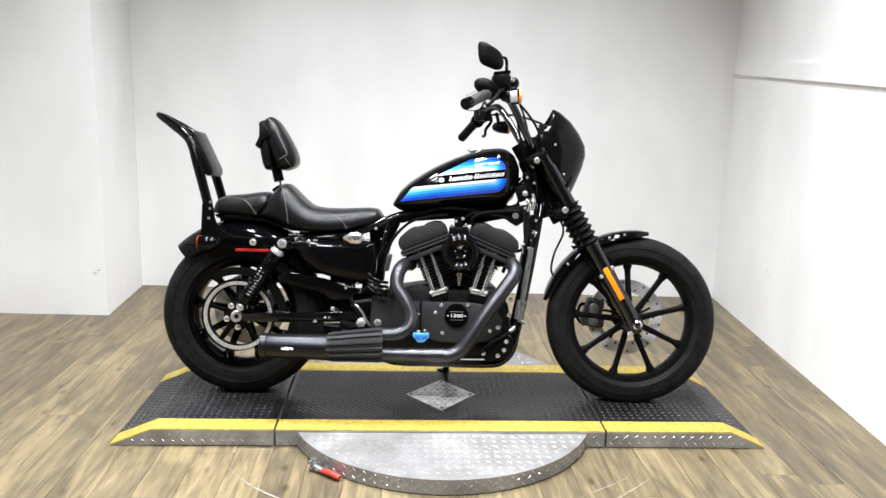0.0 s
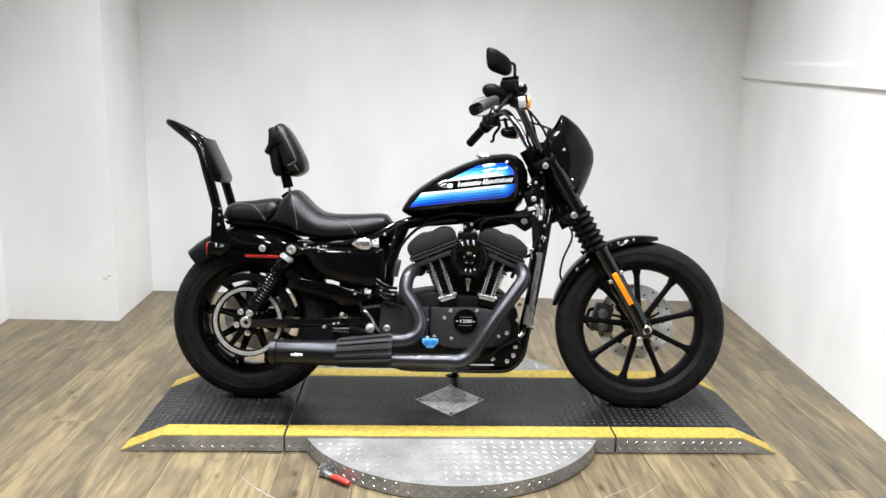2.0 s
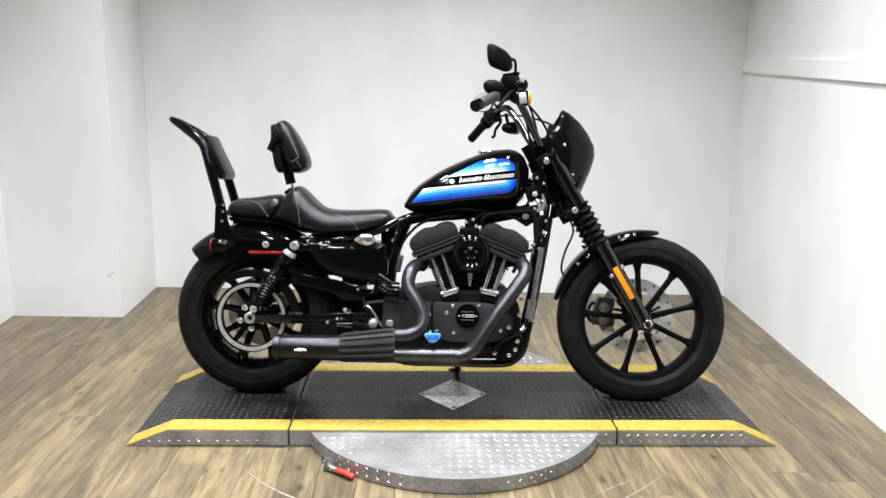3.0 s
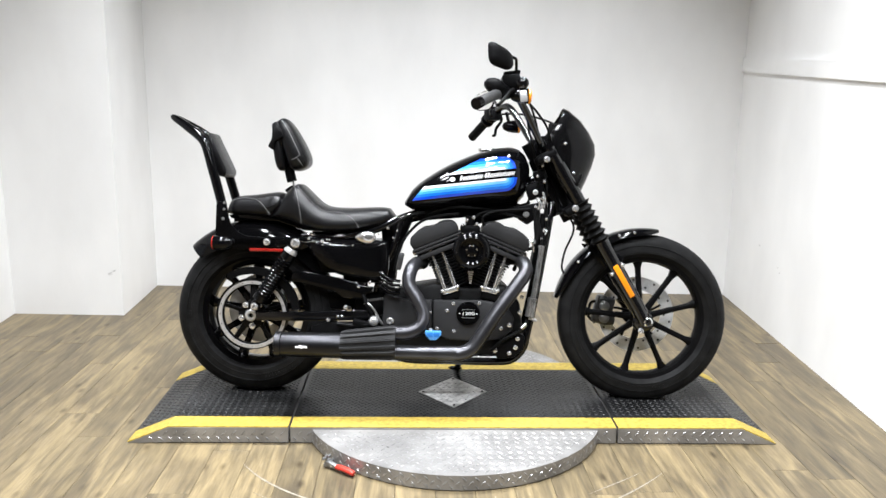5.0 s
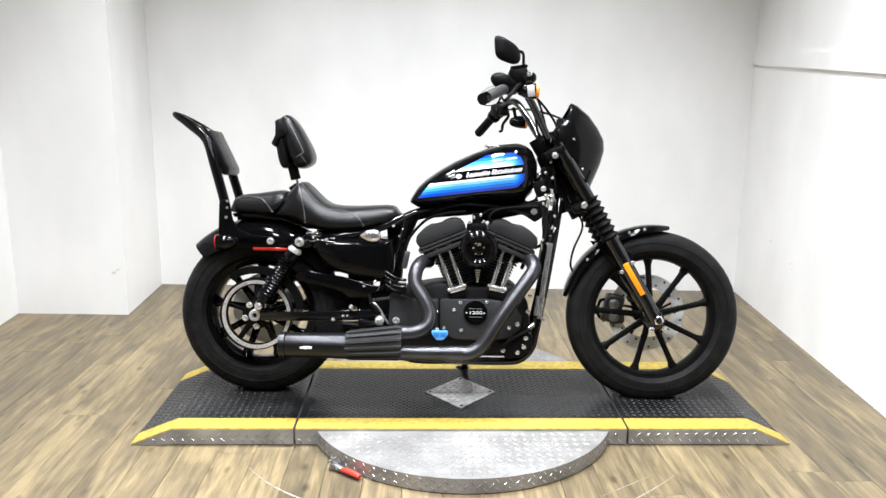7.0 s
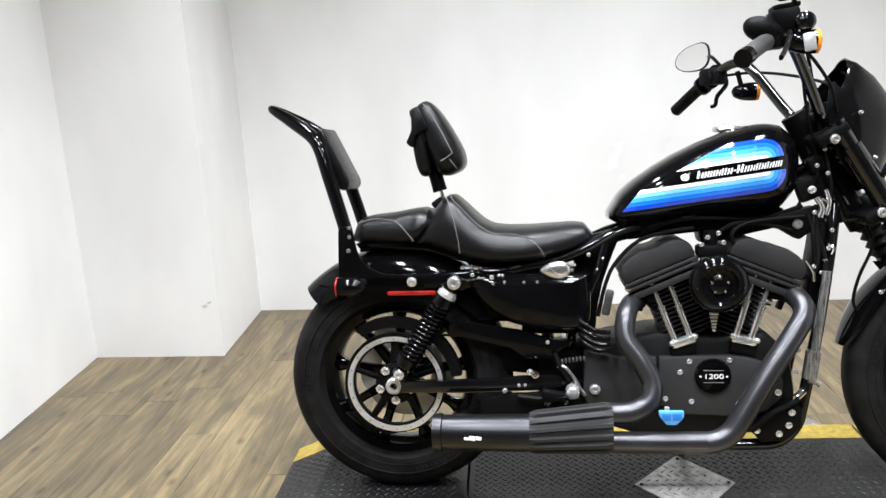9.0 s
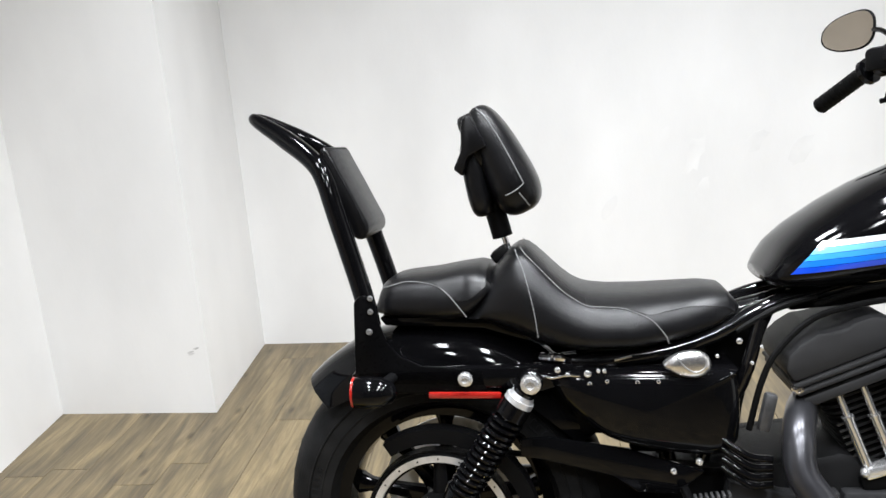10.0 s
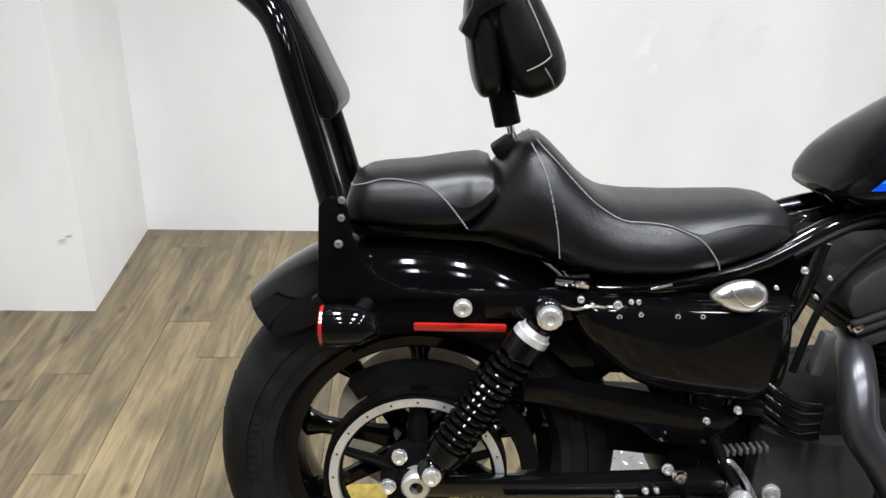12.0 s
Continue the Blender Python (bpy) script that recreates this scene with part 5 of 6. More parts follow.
    part("belt_teeth", bm, BELT, bike, "worn grey belt teeth")["kind"] = "stuff"


# ---- frame, engine ----
def frame_parts():
    bm = B()
    for s in (-1, 1):
        tube(bm, [(-0.56, 0.095 * s, 0.612), (-0.45, 0.10 * s, 0.612), (-0.30, 0.09 * s, 0.640), (-0.18, 0.07 * s, 0.695), (-0.08, 0.05 * s, 0.722), (0.10, 0.04 * s, 0.76), (0.33, 0.03 * s, 0.83)], 0.0145, 12, 4)
        tube(bm, [(0.385, 0.035 * s, 0.76), (0.37, 0.06 * s, 0.66), (0.335, 0.08 * s, 0.45), (0.300, 0.085 * s, 0.26), (0.285, 0.085 * s, 0.20), (0.245, 0.085 * s, 0.158), (0.18, 0.085 * s, 0.148), (0.0, 0.085 * s, 0.148), (-0.20, 0.09 * s, 0.16), (-0.30, 0.07 * s, 0.26), (-0.33, 0.05 * s, 0.36), (-0.36, 0.05 * s, 0.50), (-0.42, 0.09 * s, 0.60)], 0.0150, 12, 4)
        tube(bm, [(-0.30, 0.05 * s, 0.34), (-0.27, 0.06 * s, 0.46), (-0.22, 0.085 * s, 0.57), (-0.19, 0.085 * s, 0.68)], 0.012, 10, 4)
    tube(bm, [(0.36, 0, 0.86), (0.0, 0, 0.74), (-0.2, 0, 0.68), (-0.5, 0, 0.62)], 0.02, 12, 3)
    rod(bm, (0.325, 0, 0.93), (0.425, 0, 0.72), 0.034)
    part("frame", bm, BARGLOSS, bike, "gloss black tubular steel frame")
    bm = B()
    slab(bm, [(-0.13, 0.730), (0.26, 0.757), (0.27, 0.722), (0.10, 0.702), (0.0, 0.692), (-0.13, 0.680)], -0.032, 0.032, 0.006)
    part("backbone", bm, SATIN, bike)
    # side cover and battery tray
    bm = B()
    outline = smoothed_pairs([(-0.548, 0.590), (-0.50, 0.606), (-0.26, 0.604), (-0.235, 0.590), (-0.232, 0.50), (-0.25, 0.462), (-0.30, 0.455), (-0.40, 0.470), (-0.46, 0.492), (-0.52, 0.545), (-0.548, 0.590)], 5)[:-1]
    rings(bm, [[(-0.385 + (x + 0.385) * k, y, 0.535 + (z - 0.535) * k) for x, z in outline] for k, y in ((1.0, -0.02), (1.0, -0.118), (0.985, -0.127), (0.94, -0.135), (0.80, -0.142), (0.55, -0.147), (0.25, -0.149), (0.03, -0.1495))])
    part("side_cover", bm, GLOSS, bike, "gloss black oil tank cover")
    bm = B()
    slab(bm, [(-0.548, 0.590), (-0.26, 0.604), (-0.235, 0.50), (-0.30, 0.455), (-0.46, 0.492)], 0.02, 0.138, 0.012)
    part("side_cover", bm, GLOSS, bike)
    bm = B()
    box(bm, (-0.44, 0, 0.53), (0.15, 0.18, 0.11), 0.01)
    box(bm, (-0.33, 0, 0.52), (0.16, 0.17, 0.16), 0.01)
    part("battery_box", bm, SATIN, bike)
    bm = B()
    slab(bm, [(-0.25, 0.42), (-0.27, 0.64), (-0.20, 0.69), (-0.145, 0.695), (-0.168, 0.64), (-0.193, 0.57), (-0.208, 0.50), (-0.214, 0.44)], -0.03, 0.06, 0.008)
    part("electrics_panel", bm, SATIN, bike)
    bm = B()
    slab(bm, [(-0.25, 0.20), (-0.27, 0.30), (-0.22, 0.40), (0.0, 0.43), (0.20, 0.42), (0.27, 0.33), (0.24, 0.21), (0.10, 0.17), (-0.10, 0.17)], 0.11, 0.185, 0.02)
    part("primary_cover", bm, SATIN, bike, "black primary drive cover")
    bm = B()
    box(bm, (0.165, 0.02, 0.71), (0.22, 0.09, 0.05), 0.01, tilt(-12))
    part("coil_cover", bm, SATIN, bike)
    bm = B()
    slab(bm, [(-0.36, 0.24), (-0.375, 0.30), (-0.36, 0.39), (-0.22, 0.42), (-0.22, 0.20), (-0.32, 0.20)], -0.07, 0.09, 0.012)
    part("gearbox_case", bm, SATIN, bike)
    # added black slab that narrows the see-through gap ahead of the wheel
    bm = B()
    slab(bm, [(-0.475, 0.335), (-0.35, 0.322), (-0.35, 0.395), (-0.475, 0.40)], -0.06, 0.06, 0.008)
    part("swing_arm_pivot", bm, SATIN, bike)
    bm = B()
    box(bm, (0.343, -0.02, 0.60), (0.038, 0.09, 0.24), 0.008, tilt(9))
    part("regulator", bm, SATIN, bike, "black voltage regulator")
    for k in range(6):
        bm = B()
        box(bm, (0.366 + k * 0.0 - k * 0.0055, -0.02, 0.685 - k * 0.035), (0.018, 0.08, 0.005), 0.001, tilt(9))
        part("regulator_fin", bm, SATIN, bike)
    for p in ([(0.36, -0.07, 0.74), (0.365, -0.085, 0.66), (0.35, -0.10, 0.56), (0.335, -0.105, 0.46)], [(0.335, -0.06, 0.76), (0.32, -0.085, 0.70), (0.325, -0.09, 0.62)], [(0.31, -0.075, 0.74), (0.33, -0.09, 0.66), (0.32, -0.10, 0.60), (0.29, -0.09, 0.58)]):
        bm = B()
        tube(bm, p, 0.0065, 8, 5)
        part("hose", bm, GRIP, bike)
    # small chrome bolts and wire clips added for pinpoint glints round the neck
    for x, z in ((0.352, 0.655), (0.345, 0.625), (0.36, 0.70), (0.318, 0.745), (0.33, 0.77), (0.348, 0.84), (0.322, 0.86), (0.34, 0.90), (0.336, 0.595), (0.318, 0.61)):
        bolt(bike, (x, -0.10, z), 0.0045, SATINCHROME, 0.006)
    for p in ([(0.352, -0.10, 0.665), (0.362, -0.108, 0.655), (0.358, -0.108, 0.64)], [(0.325, -0.095, 0.78), (0.345, -0.105, 0.772), (0.35, -0.105, 0.755)], [(0.30, -0.10, 0.625), (0.312, -0.112, 0.60), (0.316, -0.112, 0.575)]):
        bm = B()
        tube(bm, p, 0.004, 8, 5)
        part("clip", bm, CHROME, bike)
    # bright oil filler cap under the seat
    bm = B()
    loops = []
    for k, (sc, dy) in enumerate(((1.0, 0.0), (1.0, -0.006), (0.92, -0.011), (0.72, -0.0145), (0.4, -0.016), (0.1, -0.0165))):
        row = []
        for i in range(32):
            a = 2 * math.pi * i / 32
            u = math.cos(a)
            row.append((-0.319 + 0.039 * u * sc, -0.136 + dy, 0.617 + 0.0225 * math.sin(a) * sc * (1 + 0.28 * u) * (1 if u > -0.4 else 1 - 0.35 * (-0.4 - u)) ))
        loops.append(row)
    rings(bm, loops)
    cap = part("oil_cap", bm, POLALU, bike, "bright oval oil filler cap")
    bm = B()
    tube(bm, [(-0.336, -0.1495, 0.632), (-0.322, -0.1525, 0.614), (-0.306, -0.152, 0.606), (-0.291, -0.1505, 0.614), (-0.288, -0.149, 0.628)], 0.0012, 6)
    part("cap_line", bm, GREYCAST, cap)
    # bright bolts and thin strips placed to give sparkles under the seat
    for x, z, r in ((-0.235, 0.655, 0.005), (-0.20, 0.645, 0.003), (-0.585, 0.603, 0.004), (-0.531, 0.608, 0.005), (-0.515, 0.600, 0.0035), (-0.481, 0.601, 0.006),
                    (-0.463, 0.606, 0.0035), (-0.453, 0.606, 0.0035), (-0.478, 0.585, 0.005), (-0.449, 0.589, 0.0045), (-0.399, 0.587, 0.005), (-0.365, 0.588, 0.0045), (-0.27, 0.630, 0.003), (-0.215, 0.618, 0.003)):
        bolt(bike, (x, -0.138, z), r * 0.82, SATINCHROME, 0.006)
    for p in ([(-0.435, -0.128, 0.621), (-0.420, -0.129, 0.625), (-0.407, -0.128, 0.628)], [(-0.489, -0.140, 0.580), (-0.46, -0.140, 0.5795), (-0.429, -0.140, 0.579)],
              [(-0.562, -0.135, 0.598), (-0.54, -0.140, 0.594), (-0.515, -0.138, 0.598), (-0.485, -0.135, 0.594)]):
        bm = B()
        tube(bm, p, 0.0026, 8, 4)
        part("retainer_clip", bm, CHROME, bike)
    bm = B()
    tube(bm, [(-0.56, -0.11, 0.622), (-0.53, -0.13, 0.626), (-0.51, -0.115, 0.618)], 0.006, 8)
    part("clamp", bm, CHROME, bike)
    for p, r, m in ([[(0.322, -0.100, 0.780), (0.334, -0.106, 0.757), (0.329, -0.106, 0.733)], 0.0068, ROD], [[(0.345, -0.098, 0.800), (0.351, -0.105, 0.768), (0.344, -0.106, 0.738)], 0.0055, ROD]):
        bm = B()
        tube(bm, p, r, 10, 5)
        part("linkage", bm, m, bike)
    # kickstand on the far side
    bm = B()
    tube(bm, [(0.08, 0.10, 0.17), (0.06, 0.17, 0.11), (0.035, 0.255, 0.045)], 0.012, 10, 4)
    ball(bm, (0.03, 0.265, 0.043), (0.03, 0.022, 0.008))
    part("kickstand", bm, SATIN, bike, "black kickstand")


def engine():
    bm = B()
    slab(bm, [(-0.22, 0.20), (-0.235, 0.30), (-0.20, 0.42), (-0.06, 0.445), (0.07, 0.43), (0.21, 0.445), (0.27, 0.38), (0.285, 0.27), (0.25, 0.185), (0.12, 0.165), (-0.10, 0.165)], -0.086, 0.11, 0.018)
    en = part("engine", bm, FIN, bike, "black air-cooled V-twin engine")
    # gear covers
    bm = B()
    slab(bm, [(-0.248, 0.402), (-0.154, 0.381), (-0.066, 0.384), (-0.066, 0.262), (-0.10, 0.250), (-0.245, 0.262), (-0.253, 0.29)], -0.112, -0.07, 0.005)
    sc = part("sprocket_cover", bm, CASE, en, "satin black sprocket cover")
    bolt(sc, (-0.223, -0.112, 0.300), 0.0115)
    bolt(sc, (-0.070, -0.111, 0.336), 0.004, SATINCHROME, 0.006)
    bm = B()
    slab(bm, [(-0.060, 0.383), (0.119, 0.386), (0.165, 0.380), (0.222, 0.36), (0.248, 0.32), (0.242, 0.275), (0.205, 0.240), (0.12, 0.228), (0.0, 0.232), (-0.060, 0.258)], -0.108, -0.07, 0.006)
    gc = part("cam_cover", bm, CASE, en, "satin black cam cover")
    for x, z in ((0.016, 0.372), (-0.007, 0.344), (0.115, 0.375), (0.021, 0.267), (-0.044, 0.274), (0.137, 0.262), (0.200, 0.280)):
        bolt(gc, (x, -0.107, z), 0.0058, SATINCHROME, 0.006)
    bm = B()
    lathe(bm, [(0.045, 0.0), (0.045, -0.008), (0.041, -0.012), (0.040, -0.010), (0.037, -0.010), (0.035, -0.013), (0.01, -0.014)], (0.073, -0.108, 0.336), 40)
    tc = part("timer_cover", bm, GLOSS, en, "round gloss black timer cover with bright numerals")
    cu = bpy.data.curves.new("numerals", "FONT")
    cu.body, cu.size, cu.extrude, cu.align_x, cu.align_y = "1200", 0.0175, 0.0008, "CENTER", "CENTER"
    tmp = new("numerals_curve", cu)
    dg = bpy.context.evaluated_depsgraph_get()
    me = bpy.data.meshes.new_from_object(tmp.evaluated_get(dg))
    bpy.data.objects.remove(tmp)
    me.transform(Matrix.Translation((0.073, -0.1232, 0.336)) @ tilt(90, "X") @ Matrix.Diagonal((1.45, 1, 1, 1)))
    me.materials.clear()
    me.materials.append(DECAL)
    nb = new("numerals", me)
    nb.parent = tc
    bm = B()
    for sx in (-1, 1):
        box(bm, (0.073 + sx * 0.0325, -0.1222, 0.336), (0.005, 0.001, 0.004))
    part("lettering_bar", bm, DECAL, tc)
    bm = B()
    for dz in (0.0155, -0.0155):
        box(bm, (0.073, -0.1223, 0.336 + dz), (0.050, 0.0016, 0.0018), 0.0004)
    part("ridge", bm, GREYCAST, tc, "dull cast ridges")
    # cylinders
    base = Vector((0.073, 0, 0.335))
    for nm, ang in (("rear", -22.5), ("front", 22.5)):
        R = tilt(ang)
        ax = R @ Vector((0, 0, 1))
        M = Matrix.Translation(base) @ R
        bm = B()
        lathe(bm, [(0.056, 0.08), (0.056, 0.25)], (0, 0, 0), 32, "z")
        bm.transform(M)
        cy = part("cylinder", bm, FIN, en, "finned black cylinder")
        for k in range(12):
            bm = B()
            h = 0.112 + k * 0.0118
            w = 0.070 + (0.006 if k > 8 else 0)
            t = bmesh.new()
            bmesh.ops.create_cube(t, size=1, matrix=Matrix.Translation((0, 0, h)) @ Matrix.Diagonal((w * 2, w * 2.3, 0.0042, 1)))
            bmesh.ops.bevel(t, geom=[e for e in t.edges if abs(e.verts[0].co.z - e.verts[1].co.z) > 0.002], offset=0.028, segments=4, affect="EDGES", profile=0.5)
            t.transform(M)
            merge(bm, t)
            part("cooling_fin", bm, FIN, cy)
        # thin strips on the fin edges, bright in front and dark at the rear
        bm = B()
        sx = -1 if nm == "rear" else 1
        for k in range(8):
            h = 0.112 + k * 0.0118
            t = bmesh.new()
            bmesh.ops.create_cube(t, size=1, matrix=Matrix.Translation((0.058 * sx, -0.079 + k * 0.0004, h)) @ Matrix.Diagonal((0.016, 0.006, 0.0026, 1)))
            t.transform(M)
            merge(bm, t)
        part("fin_edge", bm, DARKCAST if nm == "rear" else ALU, cy, "machined bright fin edges")["kind"] = "stuff"
        # rocker cover
        bm = B()
        slab(bm, [(u * sx, h) for u, h in ((0.106, 0.302), (0.110, 0.328), (0.098, 0.349), (0.070, 0.361), (0.038, 0.367), (0.027, 0.362), (-0.004, 0.357), (-0.015, 0.362), (-0.048, 0.360), (-0.073, 0.347), (-0.082, 0.329), (-0.082, 0.302))][::sx], -0.110, 0.070, 0.007)
        bm.transform(M)
        rc = part("rocker_cover", bm, MATTE, en, "wrinkle black rocker cover")
        for h, hh, w, d in ((0.262, 0.018, 0.172, 0.215), (0.283, 0.010, 0.182, 0.225), (0.296, 0.010, 0.182, 0.225)):
            bm = B()
            box(bm, (0.013 * sx, 0, h), (w + 0.012, d, hh), 0.004)
            bm.transform(M)
            part("rocker_rail", bm, MATTE, rc)
        for dx in (-0.080, 0.104):
            q = M @ Vector((dx * sx, -0.10, 0.290))
            bolt(rc, q, 0.008, CHROME, 0.012)
        # side support of the head
        bm = B()
        box(bm, (0.096 * (1 if nm == "front" else -1), -0.06, 0.25), (0.012, 0.03, 0.07), 0.004)
        bm.transform(M)
        part("head_bolt", bm, SATIN, cy)
    # pushrod tubes with tappet blocks
    for a, b in (((-0.075, -0.090, 0.573), (-0.016, -0.090, 0.418)), ((-0.030, -0.090, 0.570), (0.022, -0.090, 0.432)),
                 ((0.180, -0.090, 0.592), (0.134, -0.090, 0.434)), ((0.220, -0.090, 0.582), (0.170, -0.090, 0.424))):
        a, b = Vector(a), Vector(b)
        bm = B()
        rod(bm, a, a.lerp(b, 0.45), 0.0062, 0.0062, 14)
        rod(bm, a.lerp(b, 0.40), b, 0.0086, 0.0086, 14)
        rod(bm, a.lerp(b, 0.40), a.lerp(b, 0.43), 0.0105, 0.0105, 14)
        part("pushrod_tube", bm, ROD, en, "chrome pushrod tube")
    for c, an in (((0.004, -0.088, 0.421), -18), ((0.152, -0.088, 0.424), 12)):
        bm = B()
        box(bm, c, (0.062, 0.034, 0.020), 0.005, tilt(an))
        for u in (-0.030, 0.030):
            ball(bm, Vector(c) + tilt(an) @ Vector((u, -0.016, 0.006)), (0.008, 0.008, 0.008))
        part("tappet_block", bm, SATINCHROME, en, "bright tappet block")
        bm = B()
        box(bm, Vector(c) + Vector((0, 0.01, -0.022)), (0.066, 0.04, 0.030), 0.005, tilt(an))
        part("tappet_guide", bm, SATIN, en)
    # intake and air cleaner
    c = Vector((0.080, -0.116, 0.577))
    bm = B()
    lathe(bm, [(0.056, 0.0), (0.067, -0.010), (0.072, -0.030), (0.070, -0.046), (0.062, -0.056), (0.050, -0.060), (0.043, -0.057), (0.040, -0.046), (0.028, -0.043), (0.020, -0.050), (0.006, -0.053)], c, 48)
    ac = part("air_cleaner", bm, GLOSS, en, "round gloss black air cleaner")
    for dx in (-0.052, 0.052):
        bolt(ac, c + Vector((dx, -0.052, -0.006)), 0.0055, CHROME, 0.006)
    bm = B()
    for k in range(5):
        a = radians(72 * k + 20)
        ball(bm, c + Vector((math.cos(a) * 0.020, -0.050, math.sin(a) * 0.020)), (0.004, 0.003, 0.004), 8, 6)
    part("cover_screw", bm, CHROME, ac)
    bm = B()
    tube(bm, [(0.02, -0.03, 0.58), (0.075, -0.04, 0.60), (0.13, -0.03, 0.58)], 0.03, 12)
    rod(bm, (0.075, -0.09, 0.592), (0.075, 0.02, 0.592), 0.045)
    rod(bm, (0.072, -0.09, 0.66), (0.072, -0.09, 0.705), 0.017)
    box(bm, (0.073, -0.09, 0.655), (0.075, 0.05, 0.03), 0.008)
    part("intake", bm, SATIN, en)
    for x, z in ((0.045, 0.672), (0.098, 0.676), (0.060, 0.690), (0.086, 0.700)):
        bolt(en, (x, -0.115, z), 0.005, SATINCHROME, 0.006)
    bm = B()
    for k in range(6):
        h = 0.450 + k * 0.0085
        box(bm, (0.079, -0.095, h), (0.008 + k * 0.0026, 0.01, 0.0058), 0.001)
    part("crankcase_breather", bm, ALU, en, "bright ribbed breather")
    # front plate, cooler and hoses
    bm = B()
    slab(bm, [(0.165, 0.195), (0.19, 0.165), (0.25, 0.172), (0.285, 0.205), (0.288, 0.255), (0.26, 0.27), (0.20, 0.235)], -0.125, -0.080, 0.004)
    ep = part("front_mount_plate", bm, SATIN, en)
    for x, z in ((0.178, 0.198), (0.232, 0.190), (0.255, 0.212), (0.262, 0.245), (0.229, 0.297), (0.268, 0.346), (0.273, 0.404)):
        bolt(ep, (x, -0.125, z), 0.0068, SATINCHROME, 0.007)
    bm = B()
    tube(bm, [(0.345, -0.115, 0.60), (0.332, -0.115, 0.50), (0.318, -0.115, 0.40)], 0.0105, 12)
    part("coolant_pipe", bm, STREAK, en, "brushed grey metal pipe")
    bm = B()
    tube(bm, [(0.315, -0.115, 0.40), (0.305, -0.115, 0.33)], 0.018, 14, 2)
    tube(bm, [(0.302, -0.115, 0.325), (0.325, -0.118, 0.318), (0.33, -0.118, 0.312)], 0.006, 8)
    part("pipe_collar", bm, STREAK, en, "grey metal collar")
    bm = B()
    tube(bm, [(0.300, -0.11, 0.315), (0.275, -0.13, 0.28), (0.21, -0.14, 0.245), (0.16, -0.14, 0.20)], 0.007, 8)
    part("hose", bm, GRIP, en)
    bm = B()
    tube(bm, [(0.290, -0.125, 0.30), (0.272, -0.13, 0.285)], 0.010, 10, 2)
    part("banjo_fitting", bm, CHROME, en)
    # horn and bracket between the cylinders and the neck
    bm = B()
    slab(bm, [(0.20, 0.715), (0.24, 0.74), (0.33, 0.76), (0.335, 0.705), (0.29, 0.675), (0.25, 0.70)], -0.075, -0.03, 0.004)
    part("coil_bracket", bm, SATIN, bike, "black ignition bracket")
    bolt(bike, (0.285, -0.078, 0.715), 0.010, GREYCAST, 0.006)
    bolt(bike, (0.318, -0.078, 0.80), 0.008, ALU)
    bm = B()
    box(bm, (0.32, -0.055, 0.805), (0.07, 0.03, 0.06), 0.008, tilt(-20))
    box(bm, (0.335, -0.06, 0.865), (0.05, 0.04, 0.04), 0.008, tilt(-20))
    part("ignition_switch", bm, SATIN, bike, "black ignition switch housing")
    for p in ([(-0.10, -0.07, 0.70), (0.0, -0.095, 0.735), (0.10, -0.09, 0.735), (0.2, -0.07, 0.73), (0.30, -0.06, 0.76)],
              [(-0.212, -0.10, 0.490), (-0.192, -0.10, 0.572), (-0.166, -0.10, 0.627), (-0.110, -0.10, 0.682), (-0.035, -0.10, 0.705), (0.03, -0.09, 0.712)],
              [(-0.23, -0.09, 0.66), (-0.16, -0.09, 0.70), (-0.1, -0.08, 0.715)],
              [(0.09, -0.095, 0.70), (0.13, -0.10, 0.722), (0.20, -0.09, 0.718), (0.27, -0.08, 0.70)],
              [(0.13, -0.10, 0.66), (0.12, -0.11, 0.70), (0.17, -0.10, 0.725), (0.30, -0.08, 0.735)],
              [(0.345, -0.07, 0.78), (0.33, -0.085, 0.70), (0.345, -0.10, 0.63), (0.34, -0.11, 0.58)],
              ):
        bm = B()
        tube(bm, p, 0.0055, 8, 5)
        part("wiring", bm, GRIP, bike)
    for dz in (0.0, -0.017, -0.034, -0.049):
        bm = B()
        tube(bm, [(-0.262, -0.135, 0.487 + dz), (-0.242, -0.146, 0.474 + dz), (-0.218, -0.15, 0.461 + dz), (-0.185, -0.145, 0.456 + dz * 0.9)], 0.0062, 10, 5)
        part("hose", bm, GLOSS, bike, "shiny black hose")
    bm = B()
    box(bm, (-0.188, -0.125, 0.530), (0.020, 0.02, 0.066), 0.005, tilt(12))
    part("connector", bm, DARKCAST, bike, "dull grey connector block")
    # exhaust
    bm = B()
    tube(bm, [(-0.105, -0.04, 0.520), (-0.130, -0.105, 0.520), (-0.147, -0.158, 0.495), (-0.149, -0.185, 0.447), (-0.115, -0.205, 0.395), (-0.092, -0.22, 0.345), (-0.100, -0.235, 0.305), (-0.140, -0.243, 0.281), (-0.205, -0.245, 0.276)], 0.0255, 20, 6)
    ex = part("exhaust", bm, PIPE, bike, "dark grey two-into-one exhaust with ribbed collector")
    bm = B()
    tube(bm, [(0.235, -0.03, 0.545), (0.270, -0.09, 0.540), (0.284, -0.142, 0.505), (0.250, -0.175, 0.455), (0.175, -0.21, 0.355), (0.118, -0.232, 0.268), (0.085, -0.24, 0.225), (0.035, -0.244, 0.206), (-0.06, -0.245, 0.205), (-0.205, -0.245, 0.205)], 0.0265, 20, 6)
    part("front_header", bm, PIPE, ex, "dark grey header pipe")
    bm = B()
    tube(bm, [(0.03, -0.25, 0.211), (-0.06, -0.2515, 0.2095), (-0.20, -0.2515, 0.2095)], 0.0245, 20, 3)
    part("heat_shield", bm, PIPE, ex)
